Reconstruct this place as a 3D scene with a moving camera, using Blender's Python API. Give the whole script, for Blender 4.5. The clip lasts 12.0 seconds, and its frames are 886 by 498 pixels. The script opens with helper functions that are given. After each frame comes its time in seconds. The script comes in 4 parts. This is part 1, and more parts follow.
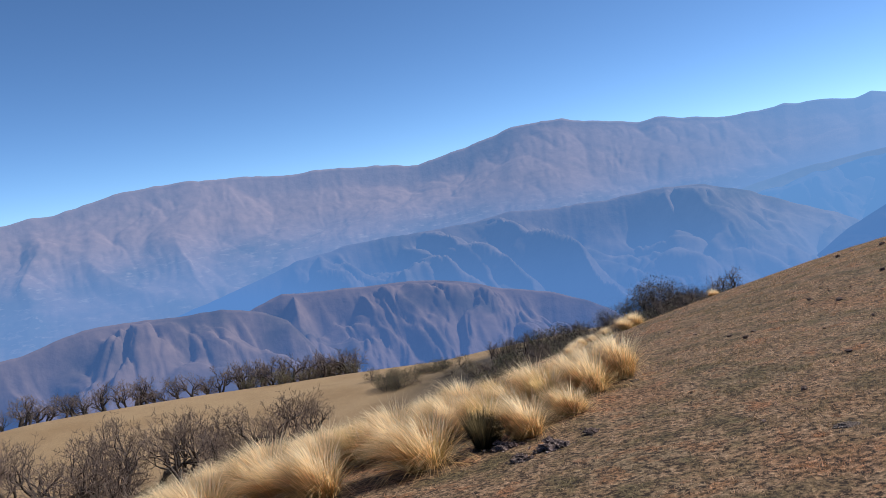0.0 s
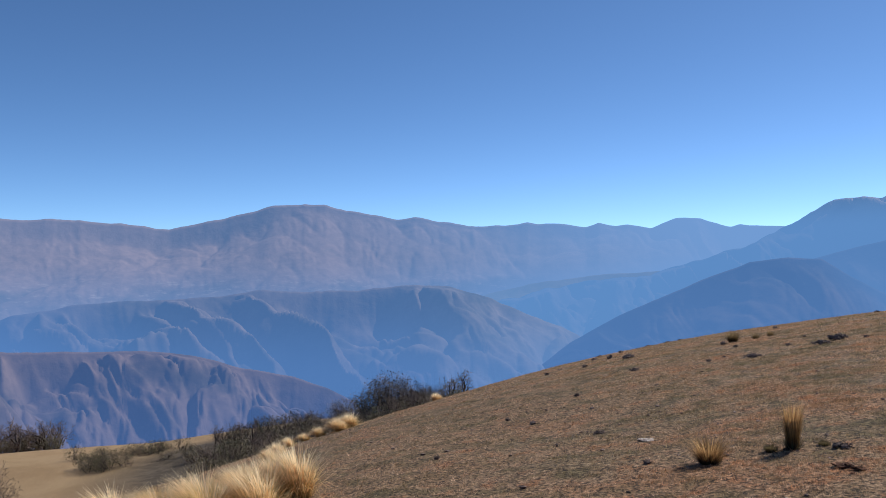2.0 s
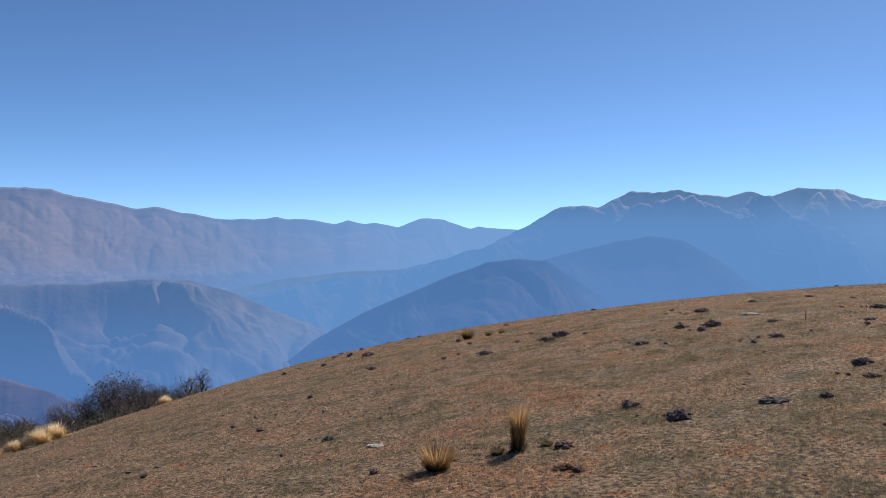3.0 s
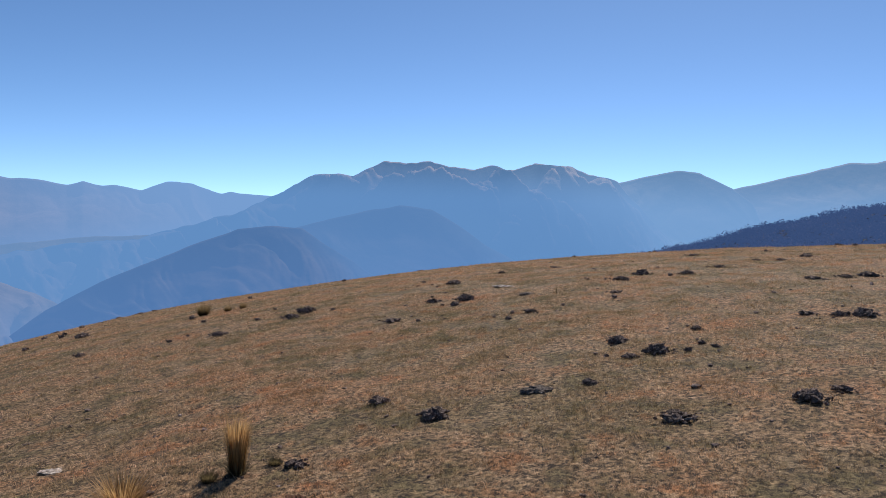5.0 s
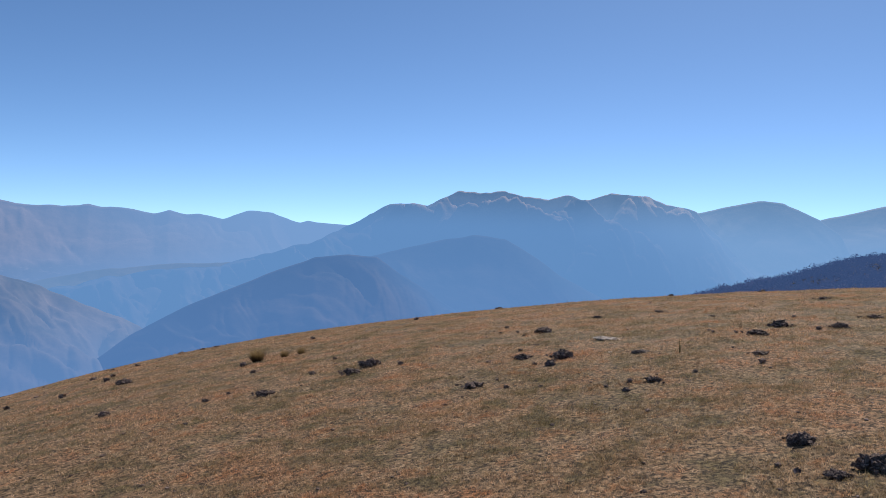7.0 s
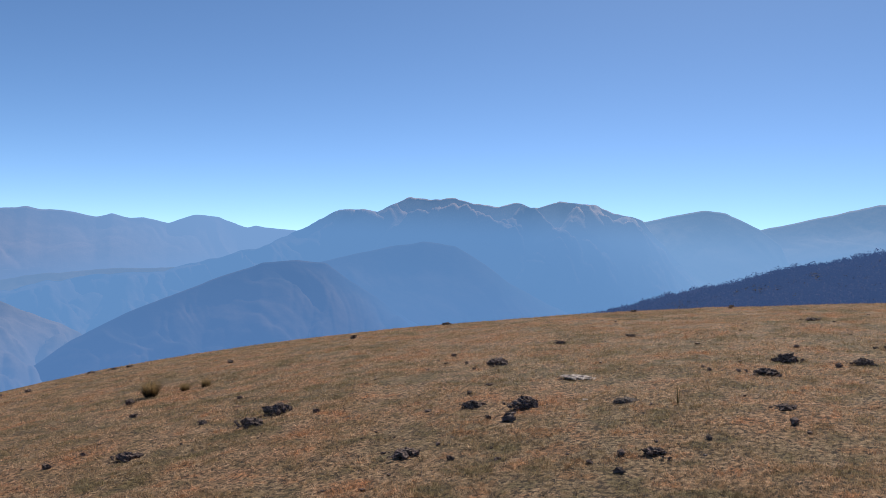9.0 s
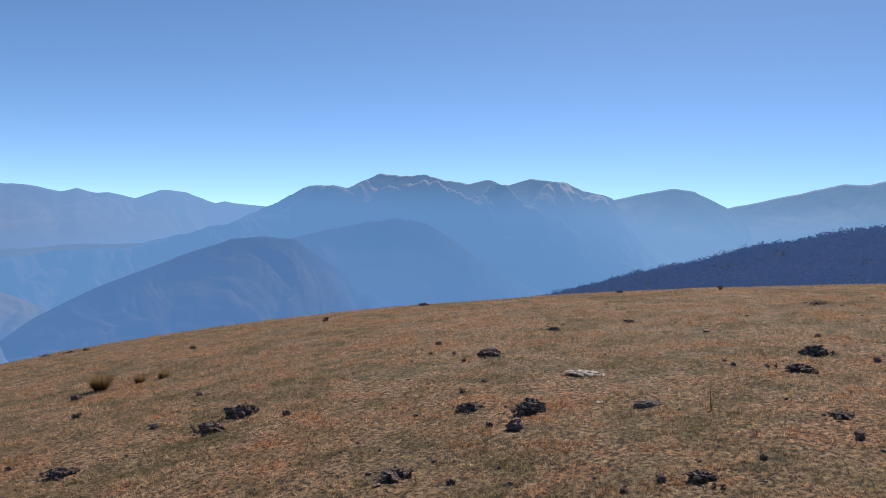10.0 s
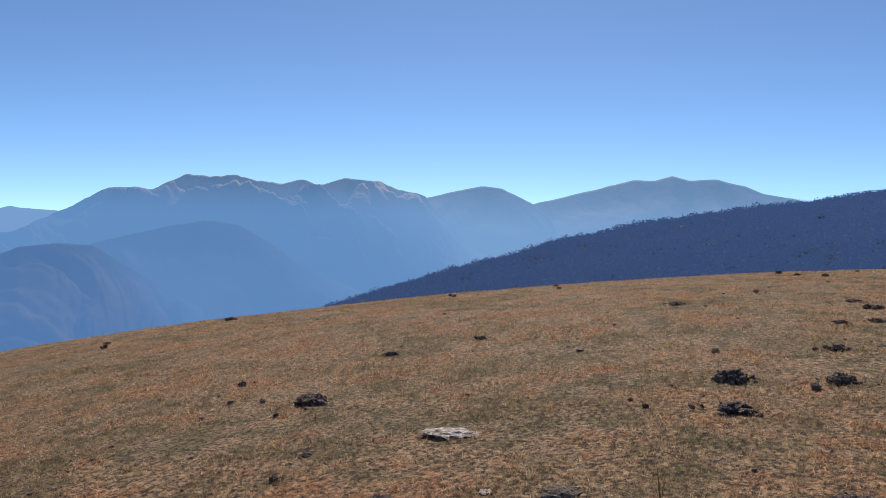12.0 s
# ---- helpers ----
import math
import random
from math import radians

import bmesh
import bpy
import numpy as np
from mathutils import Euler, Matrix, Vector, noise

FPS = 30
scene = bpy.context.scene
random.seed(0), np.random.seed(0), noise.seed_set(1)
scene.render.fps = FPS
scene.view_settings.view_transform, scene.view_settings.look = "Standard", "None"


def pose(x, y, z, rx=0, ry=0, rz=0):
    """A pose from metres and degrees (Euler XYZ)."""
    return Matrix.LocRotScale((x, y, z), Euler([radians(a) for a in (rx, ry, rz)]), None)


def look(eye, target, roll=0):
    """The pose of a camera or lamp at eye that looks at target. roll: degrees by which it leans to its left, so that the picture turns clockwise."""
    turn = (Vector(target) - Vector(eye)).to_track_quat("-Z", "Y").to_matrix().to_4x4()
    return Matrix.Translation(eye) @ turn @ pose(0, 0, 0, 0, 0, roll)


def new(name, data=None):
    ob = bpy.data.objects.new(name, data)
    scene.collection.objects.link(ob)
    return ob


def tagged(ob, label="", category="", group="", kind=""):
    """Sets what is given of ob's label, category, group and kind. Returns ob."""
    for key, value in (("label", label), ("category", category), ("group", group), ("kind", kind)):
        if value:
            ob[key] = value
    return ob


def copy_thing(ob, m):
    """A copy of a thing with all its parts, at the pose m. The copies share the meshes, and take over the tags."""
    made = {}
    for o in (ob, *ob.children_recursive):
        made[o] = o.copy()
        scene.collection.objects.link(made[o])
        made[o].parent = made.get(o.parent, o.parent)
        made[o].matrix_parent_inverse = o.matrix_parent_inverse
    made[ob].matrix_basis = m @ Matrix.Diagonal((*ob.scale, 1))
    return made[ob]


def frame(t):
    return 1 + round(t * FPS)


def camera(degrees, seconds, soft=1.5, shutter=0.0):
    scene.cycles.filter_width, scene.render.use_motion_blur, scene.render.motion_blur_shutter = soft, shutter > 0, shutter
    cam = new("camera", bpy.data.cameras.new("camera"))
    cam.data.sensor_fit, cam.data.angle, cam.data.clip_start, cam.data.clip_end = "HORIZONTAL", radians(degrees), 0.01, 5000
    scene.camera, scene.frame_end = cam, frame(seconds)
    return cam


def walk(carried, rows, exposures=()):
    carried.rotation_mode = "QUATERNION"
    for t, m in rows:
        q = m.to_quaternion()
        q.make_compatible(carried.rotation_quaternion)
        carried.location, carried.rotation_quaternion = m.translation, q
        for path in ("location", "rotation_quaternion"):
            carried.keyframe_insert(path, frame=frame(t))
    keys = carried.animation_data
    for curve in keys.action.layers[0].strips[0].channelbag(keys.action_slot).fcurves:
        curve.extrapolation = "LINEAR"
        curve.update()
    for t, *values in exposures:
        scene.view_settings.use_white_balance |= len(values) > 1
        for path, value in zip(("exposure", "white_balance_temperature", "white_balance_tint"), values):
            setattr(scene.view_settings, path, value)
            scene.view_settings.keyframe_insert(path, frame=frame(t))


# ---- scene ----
# ---- camera and walk ----
cam = camera(57.93, 12.0, 0.7)
# seconds, x, y, z in metres, Euler XYZ in degrees
ROWS = [
    (0.0, 0.000, 0.000, 1.500, 86.10, 8.30, -0.00),
    (0.5, 0.089, 0.105, 1.502, 86.30, 7.01, -1.00),
    (1.0, 0.196, 0.289, 1.482, 86.47, 3.08, -7.75),
    (1.5, 0.355, 0.463, 1.509, 86.28, 1.98, -14.91),
    (2.0, 0.616, 0.601, 1.551, 90.84, 0.68, -17.39),
    (2.5, 0.839, 0.787, 1.546, 91.59, -0.33, -22.77),
    (3.0, 1.018, 1.061, 1.534, 90.58, -0.73, -35.24),
    (3.5, 1.194, 1.259, 1.510, 89.70, -0.66, -41.58),
    (5.5, 2.356, 2.204, 1.605, 88.55, -1.67, -53.79),
    (6.0, 2.759, 2.565, 1.655, 90.82, -0.95, -48.08),
    (6.5, 3.126, 2.973, 1.656, 90.48, -1.77, -46.46),
    (8.5, 4.849, 4.341, 1.762, 91.06, -3.10, -52.57),
    (9.0, 5.287, 4.703, 1.785, 91.16, -2.37, -51.02),
    (9.5, 5.669, 5.148, 1.783, 90.29, -3.04, -51.98),
    (10.0, 6.013, 5.513, 1.810, 89.59, -2.57, -53.12),
    (10.5, 6.384, 5.862, 1.840, 91.46, -1.67, -52.78),
    (11.0, 6.870, 6.194, 1.797, 90.82, -2.85, -58.79),
    (11.5, 7.366, 6.509, 1.840, 91.16, -1.30, -62.76),
    (12.0, 7.957, 6.820, 1.872, 89.92, -0.90, -66.22),
]
walk(cam, [(t, pose(x, y, z, rx, ry, rz)) for t, x, y, z, rx, ry, rz in ROWS],
     [(0.0, 0.05, 6250, 10), (1.0, -0.08, 6250, 10), (2.5, -0.06, 6250, 10), (3.5, -0.03, 6550, 10), (12.0, -0.02, 6750, 10)])

# ---- sky and sun ----
SUN_AZ, SUN_EL = 72.0, 44.0  # clockwise from +y, above the horizon
world = bpy.data.worlds.new("world")
scene.world = world
world.use_nodes = True
sky = world.node_tree.nodes.new("ShaderNodeTexSky")
sky.sky_type = "NISHITA"
sky.sun_disc = False
sky.sun_elevation = radians(SUN_EL)
sky.sun_rotation = radians(SUN_AZ)
sky.altitude = 2300.0
sky.air_density, sky.dust_density, sky.ozone_density = 0.5, 0.6, 1.2
deep = world.node_tree.nodes.new("ShaderNodeHueSaturation")
deep.inputs["Saturation"].default_value = 1.06
world.node_tree.links.new(sky.outputs[0], deep.inputs["Color"])
cast = world.node_tree.nodes.new("ShaderNodeMix")
cast.data_type, cast.blend_type = "RGBA", "MULTIPLY"
cast.inputs[0].default_value, cast.inputs[7].default_value = 1.0, (0.82, 0.985, 1.06, 1)
world.node_tree.links.new(deep.outputs[0], cast.inputs[6])
world.node_tree.links.new(cast.outputs[2], world.node_tree.nodes["Background"].inputs[0])
world.node_tree.nodes["Background"].inputs[1].default_value = 0.15
sun = new("sun", bpy.data.lights.new("sun", "SUN"))
sun.data.energy, sun.data.angle, sun.data.color = 4.7, radians(0.53), (1.0, 0.94, 0.84)
sun_from = Vector((math.sin(radians(SUN_AZ)) * math.cos(radians(SUN_EL)), math.cos(radians(SUN_AZ)) * math.cos(radians(SUN_EL)), math.sin(radians(SUN_EL))))
sun.matrix_world = look(sun_from * 200, (0, 0, 0))
HILL = [-1.305, -1.6294, -2.7361, 0.6319, -0.1244, 2.0244, 2.6601, 0.6369, 0.0959, -0.7349, -2.2215, -0.0526, -0.1341, 0.3725, 0.0428]

# ---- noise in numpy ----
def lattice(ix, iy, seed):
    h = (ix.astype(np.int64) * 374761393 + iy.astype(np.int64) * 668265263 + seed * 1442695041) & 0x7FFFFFFF
    h = ((h ^ (h >> 13)) * 1274126177) & 0x7FFFFFFF
    return ((h ^ (h >> 16)) & 0xFFFF) / 65535.0


def vnoise(x, y, seed=0):
    """Smooth value noise, 0 to 1."""
    x, y = np.asarray(x, float), np.asarray(y, float)
    ix, iy = np.floor(x), np.floor(y)
    u, v = x - ix, y - iy
    u, v = u * u * (3 - 2 * u), v * v * (3 - 2 * v)
    a, b = lattice(ix, iy, seed), lattice(ix + 1, iy, seed)
    c, d = lattice(ix, iy + 1, seed), lattice(ix + 1, iy + 1, seed)
    return a + (b - a) * u + (c - a) * v + (a - b - c + d) * u * v


def fbm(x, y, seed=0, octaves=4):
    total, amp, norm = 0.0, 1.0, 0.0
    for o in range(octaves):
        total = total + amp * vnoise(np.asarray(x) * 2**o + 17.3 * o, np.asarray(y) * 2**o - 9.1 * o, seed + o)
        norm += amp
        amp *= 0.5
    return total / norm


def smooth(lo, hi, v):
    w = np.clip((v - lo) / (hi - lo), 0, 1)
    return w * w * (3 - 2 * w)


# ---- the lie of the land ----
CENTRE = (4.0, 3.5)
# heights of the land past the hilltop: bearing in degrees, then at each of these distances
REACH = (30, 60, 90, 110, 160, 260, 500, 900, 1600, 4900)
LAND = (
    (-180, (0, 1, 2, 2, 0, -5, -20, -60, -150, -400)),
    (-90, (-6, -14, -20, -22, -30, -60, -130, -250, -380, -420)),
    (-60, (-8, -17, -20.5, -20.5, -32, -70, -150, -260, -380, -420)),
    (-32, (-9, -18.5, -19.6, -19.3, -32, -70, -150, -260, -380, -420)),
    (-15, (-9, -18.5, -20.5, -21.6, -34, -72, -155, -270, -390, -420)),
    (-4, (-8, -17, -19.8, -22.3, -36, -75, -160, -280, -400, -420)),
    (3, (-7, -15, -18.3, -21, -38, -80, -170, -290, -400, -420)),
    (10, (-5, -12.8, -16.8, -20, -38, -80, -180, -300, -400, -420)),
)
LAND_EAST = (
    (19, (-4, -10.8, -13.6, -18, -36, -85, -185, -300, -400, -420)),
    (26, (-3, -10.5, -20, -27, -48, -90, -190, -300, -400, -420)),
    (40, (-1.5, -8.5, -18, -26, -48, -95, -200, -300, -400, -420)),
    (58, (-0.6, -6, -14, -20, -34, -45, -38, -150, -350, -420)),
    (66, (-0.4, -4.5, -10, -16, -26, -30, -17, -120, -350, -420)),
    (75, (-0.2, -3.5, -8, -12, -18, -18, 7.5, -60, -250, -420)),
    (86, (0, -2.5, -6, -9, -12, -8, 23.5, -20, -200, -420)),
    (100, (0, -2, -4, -6, -6, 3, 39, 10, -150, -420)),
    (140, (0, 1, 2, 2, 4, 10, 35, 20, -150, -400)),
    (180, (0, 1, 2, 2, 0, -5, -20, -60, -150, -400)),
)


def hilltop(x, y):
    u, v = x / 20 - 0.3, y / 20 - 0.3
    terms = [(i, j) for i in range(5) for j in range(5 - i)]
    return sum(k * u**i * v**j for k, (i, j) in zip(HILL, terms)) + 1.5


def height(x, y):
    """The ground's height at x, y (numpy arrays or numbers)."""
    x, y = np.asarray(x, float), np.asarray(y, float)
    dx, dy = x - CENTRE[0], y - CENTRE[1]
    r, az = np.hypot(dx, dy), np.degrees(np.arctan2(dx, dy))
    table = LAND + LAND_EAST
    bearings = [b for b, _ in table]
    rings = [np.interp(az, bearings, [row[k] for _, row in table]) for k in range(len(REACH))]
    far = rings[0]
    for k in range(len(REACH) - 1):
        w = np.clip((r - REACH[k]) / (REACH[k + 1] - REACH[k]), 0, 1)
        soft = w if k in (0, 4, 5, 7, 8) else w * w * (3 - 2 * w) * 0.6 + w * 0.4
        far = far + (rings[k + 1] - rings[k]) * soft
    behind = smooth(100, 150, np.abs(az - 30))
    start, end = 31 - 21 * behind, 58 - 28 * behind
    near = hilltop(np.clip(x, -22, 46), np.clip(y, -12, 48))
    near = near - 0.11 * np.exp(-((x - 4.9) ** 2 + (y - 8.5) ** 2) / 12.5) + 0.06 * np.exp(-((x - 14.4) ** 2 + (y - 7.2) ** 2) / 12.5)
    z = near + (far - near) * smooth(start, end, r)
    z = z + (fbm(x / 3.1, y / 3.1, 5) - 0.5) * 0.10 * smooth(3, 12, r + 4)
    z = z + (fbm(x / 0.45, y / 0.45, 9, 3) - 0.5) * 0.045
    z = z + (fbm(x / 40, y / 40, 21) - 0.5) * 7 * smooth(120, 400, r)
    return z


def spot(x, y, sink=0.0):
    return float(height(x, y)) - sink


# ---- material helpers ----
def material(name):
    m = bpy.data.materials.new(name)
    m.use_nodes = True
    return m, m.node_tree.nodes, m.node_tree.links, m.node_tree.nodes["Principled BSDF"]


def ramp(nodes, links, source, stops):
    r = nodes.new("ShaderNodeValToRGB")
    while len(r.color_ramp.elements) < len(stops):
        r.color_ramp.elements.new(0.5)
    for e, (at, col) in zip(r.color_ramp.elements, stops):
        e.position, e.color = at, (*col, 1)
    links.new(source, r.inputs[0])
    return r.outputs[0]


def tex(nodes, links, coord, scale, detail=4.0, rough=0.55):
    n = nodes.new("ShaderNodeTexNoise")
    n.inputs["Scale"].default_value, n.inputs["Detail"].default_value, n.inputs["Roughness"].default_value = scale, detail, rough
    links.new(coord, n.inputs["Vector"])
    return n.outputs["Fac"]


def blend(nodes, links, fac, a, b, mode="MIX"):
    n = nodes.new("ShaderNodeMix")
    n.data_type, n.blend_type = "RGBA", mode
    for socket, value in ((n.inputs[0], fac), (n.inputs[6], a), (n.inputs[7], b)):
        if isinstance(value, bpy.types.NodeSocket):
            links.new(value, socket)
        else:
            socket.default_value = value if isinstance(value, float) else (*value, 1)
    return n.outputs[2]


def bump(nodes, links, source, bsdf, strength, distance):
    n = nodes.new("ShaderNodeBump")
    n.inputs["Strength"].default_value, n.inputs["Distance"].default_value = strength, distance
    links.new(source, n.inputs["Height"])
    links.new(n.outputs[0], bsdf.inputs["Normal"])


def map_range(nodes, links, source, a, b, lo, hi, soft=True):
    n = nodes.new("ShaderNodeMapRange")
    n.interpolation_type = "SMOOTHSTEP" if soft else "LINEAR"
    for k, v in enumerate((a, b, lo, hi), 1):
        n.inputs[k].default_value = v
    links.new(source, n.inputs[0])
    return n.outputs[0]


def arith(nodes, links, op, a, b):
    n = nodes.new("ShaderNodeMath")
    n.operation = op
    for socket, value in zip(n.inputs, (a, b)):
        if isinstance(value, bpy.types.NodeSocket):
            links.new(value, socket)
        else:
            socket.default_value = value
    return n.outputs[0]


def dry(bsdf, rough=0.9):
    bsdf.inputs["Roughness"].default_value = rough
    bsdf.inputs["Specular IOR Level"].default_value = 0.15


STRAW, RUST, OLIVE, EARTH_SHADE = (0.415, 0.258, 0.145), (0.475, 0.235, 0.117), (0.235, 0.175, 0.09), (0.04, 0.027, 0.019)
PALE, MEADOW = (0.54, 0.38, 0.245), (0.445, 0.305, 0.172)


def turf_colour(nodes, links, coord):
    """Patches of straw, rust and olive turf, metres to hand-breadths across."""
    broad = tex(nodes, links, coord, 0.8, 5, 0.6)
    mid = tex(nodes, links, coord, 3.2, 5, 0.65)
    c = ramp(nodes, links, broad, [(0.42, OLIVE), (0.50, STRAW), (0.54, STRAW), (0.60, RUST)])
    d = ramp(nodes, links, mid, [(0.41, OLIVE), (0.48, STRAW), (0.54, PALE), (0.61, RUST)])
    c = blend(nodes, links, 0.5, c, d)
    speckle = tex(nodes, links, coord, 26, 4, 0.7)
    return blend(nodes, links, 1.0, c, ramp(nodes, links, speckle, [(0.34, (0.45, 0.45, 0.45)), (0.5, (0.95, 0.95, 0.95)), (0.66, (1.5, 1.52, 1.55))]), "MULTIPLY")


def turf_material():
    m, n, l, bsdf = material("dry_turf")
    geo = n.new("ShaderNodeNewGeometry").outputs["Position"]
    c = turf_colour(n, l, geo)
    c = blend(n, l, 1.0, c, (0.95, 0.95, 0.95), "MULTIPLY")
    fine = tex(n, l, geo, 24, 8, 0.8)
    humps = tex(n, l, geo, 9, 3, 0.6)
    # dark earth in the hollows, which also paints in shade between clumps
    c = blend(n, l, ramp(n, l, fine, [(0.44, (1, 1, 1)), (0.54, (0, 0, 0))]), c, EARTH_SHADE)
    centre = n.new("ShaderNodeVectorMath")
    centre.operation = "DISTANCE"
    centre.inputs[1].default_value = (CENTRE[0], CENTRE[1], 0)
    l.new(geo, centre.inputs[0])
    lea = n.new("ShaderNodeMapRange")
    lea.inputs[1].default_value, lea.inputs[2].default_value = 34, 55
    l.new(centre.outputs["Value"], lea.inputs[0])
    straw = ramp(n, l, tex(n, l, geo, 0.12, 6, 0.65), [(0.35, (0.36, 0.235, 0.125)), (0.6, MEADOW)])
    c = blend(n, l, lea.outputs[0], c, straw)
    wood = n.new("ShaderNodeVectorMath")
    wood.operation = "DISTANCE"
    wood.inputs[1].default_value = (CENTRE[0] + 84 * math.sin(radians(8)), CENTRE[1] + 84 * math.cos(radians(8)), -15)
    l.new(geo, wood.inputs[0])
    brush = n.new("ShaderNodeMapRange")
    brush.inputs[1].default_value, brush.inputs[2].default_value = 28, 20
    l.new(wood.outputs["Value"], brush.inputs[0])
    c = blend(n, l, brush.outputs[0], c, ramp(n, l, tex(n, l, geo, 0.6, 6, 0.7), [(0.35, (0.07, 0.055, 0.04)), (0.65, (0.17, 0.13, 0.09))]))
    woods = n.new("ShaderNodeMapRange")
    woods.inputs[1].default_value, woods.inputs[2].default_value = 125, 170
    l.new(centre.outputs["Value"], woods.inputs[0])
    c = blend(n, l, woods.outputs[0], c, (0.028, 0.024, 0.028))
    grain = tex(n, l, geo, 130, 4, 0.7)
    c = blend(n, l, 0.8, c, ramp(n, l, grain, [(0.35, (0.25, 0.24, 0.22)), (0.55, (0.8, 0.8, 0.78)), (0.72, (1.7, 1.65, 1.5))]), "MULTIPLY")
    l.new(c, bsdf.inputs["Base Color"])
    dry(bsdf)
    bump(n, l, arith(n, l, "ADD", fine, humps), bsdf, 0.6, 0.025)
    return m


def see_through(n, l, bsdf, colour, share):
    """Thin blades let some light through."""
    glow = n.new("ShaderNodeBsdfTranslucent")
    l.new(colour, glow.inputs[0])
    mix = n.new("ShaderNodeMixShader")
    mix.inputs[0].default_value = share
    l.new(bsdf.outputs[0], mix.inputs[1])
    l.new(glow.outputs[0], mix.inputs[2])
    l.new(mix.outputs[0], n["Material Output"].inputs[0])


def grass_material():
    m, n, l, bsdf = material("short_dry_grass")
    g = n.new("ShaderNodeNewGeometry")
    c = turf_colour(n, l, g.outputs["Position"])
    own = ramp(n, l, g.outputs["Random Per Island"], [(0.0, (0.6, 0.6, 0.6)), (0.5, (1.1, 1.1, 1.1)), (1.0, (1.75, 1.85, 2.0))])
    c = blend(n, l, 1.0, c, own, "MULTIPLY")
    l.new(c, bsdf.inputs["Base Color"])
    dry(bsdf, 0.8)
    see_through(n, l, bsdf, c, 0.45)
    return m


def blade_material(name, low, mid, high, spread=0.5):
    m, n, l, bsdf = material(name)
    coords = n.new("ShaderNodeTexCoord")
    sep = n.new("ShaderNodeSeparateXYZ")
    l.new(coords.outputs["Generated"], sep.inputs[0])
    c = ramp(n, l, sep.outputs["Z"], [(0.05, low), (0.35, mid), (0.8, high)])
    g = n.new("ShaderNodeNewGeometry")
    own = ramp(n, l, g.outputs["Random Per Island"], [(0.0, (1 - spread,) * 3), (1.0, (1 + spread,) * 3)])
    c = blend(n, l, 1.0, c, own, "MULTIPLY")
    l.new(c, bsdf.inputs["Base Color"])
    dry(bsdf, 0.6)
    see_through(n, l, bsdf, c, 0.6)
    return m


def mottled(name, a, b, scale, rough=0.9, relief=0.02, third=None):
    m, n, l, bsdf = material(name)
    coords = n.new("ShaderNodeTexCoord").outputs["Object"]
    f = tex(n, l, coords, scale, 6, 0.65)
    stops = [(0.38, a), (0.58, b)] + ([(0.7, third)] if third else [])
    c = ramp(n, l, f, stops)
    info = n.new("ShaderNodeObjectInfo")
    own = ramp(n, l, info.outputs["Random"], [(0.0, (0.7, 0.7, 0.7)), (1.0, (1.25, 1.25, 1.25))])
    l.new(blend(n, l, 1.0, c, own, "MULTIPLY"), bsdf.inputs["Base Color"])
    dry(bsdf, rough)
    bump(n, l, tex(n, l, coords, scale * 4, 6, 0.7), bsdf, 0.7, relief)
    return m


def leaf_material(name, a, b):
    m, n, l, bsdf = material(name)
    g = n.new("ShaderNodeNewGeometry")
    c = ramp(n, l, g.outputs["Random Per Island"], [(0.0, a), (1.0, b)])
    l.new(c, bsdf.inputs["Base Color"])
    dry(bsdf, 0.8)
    return m


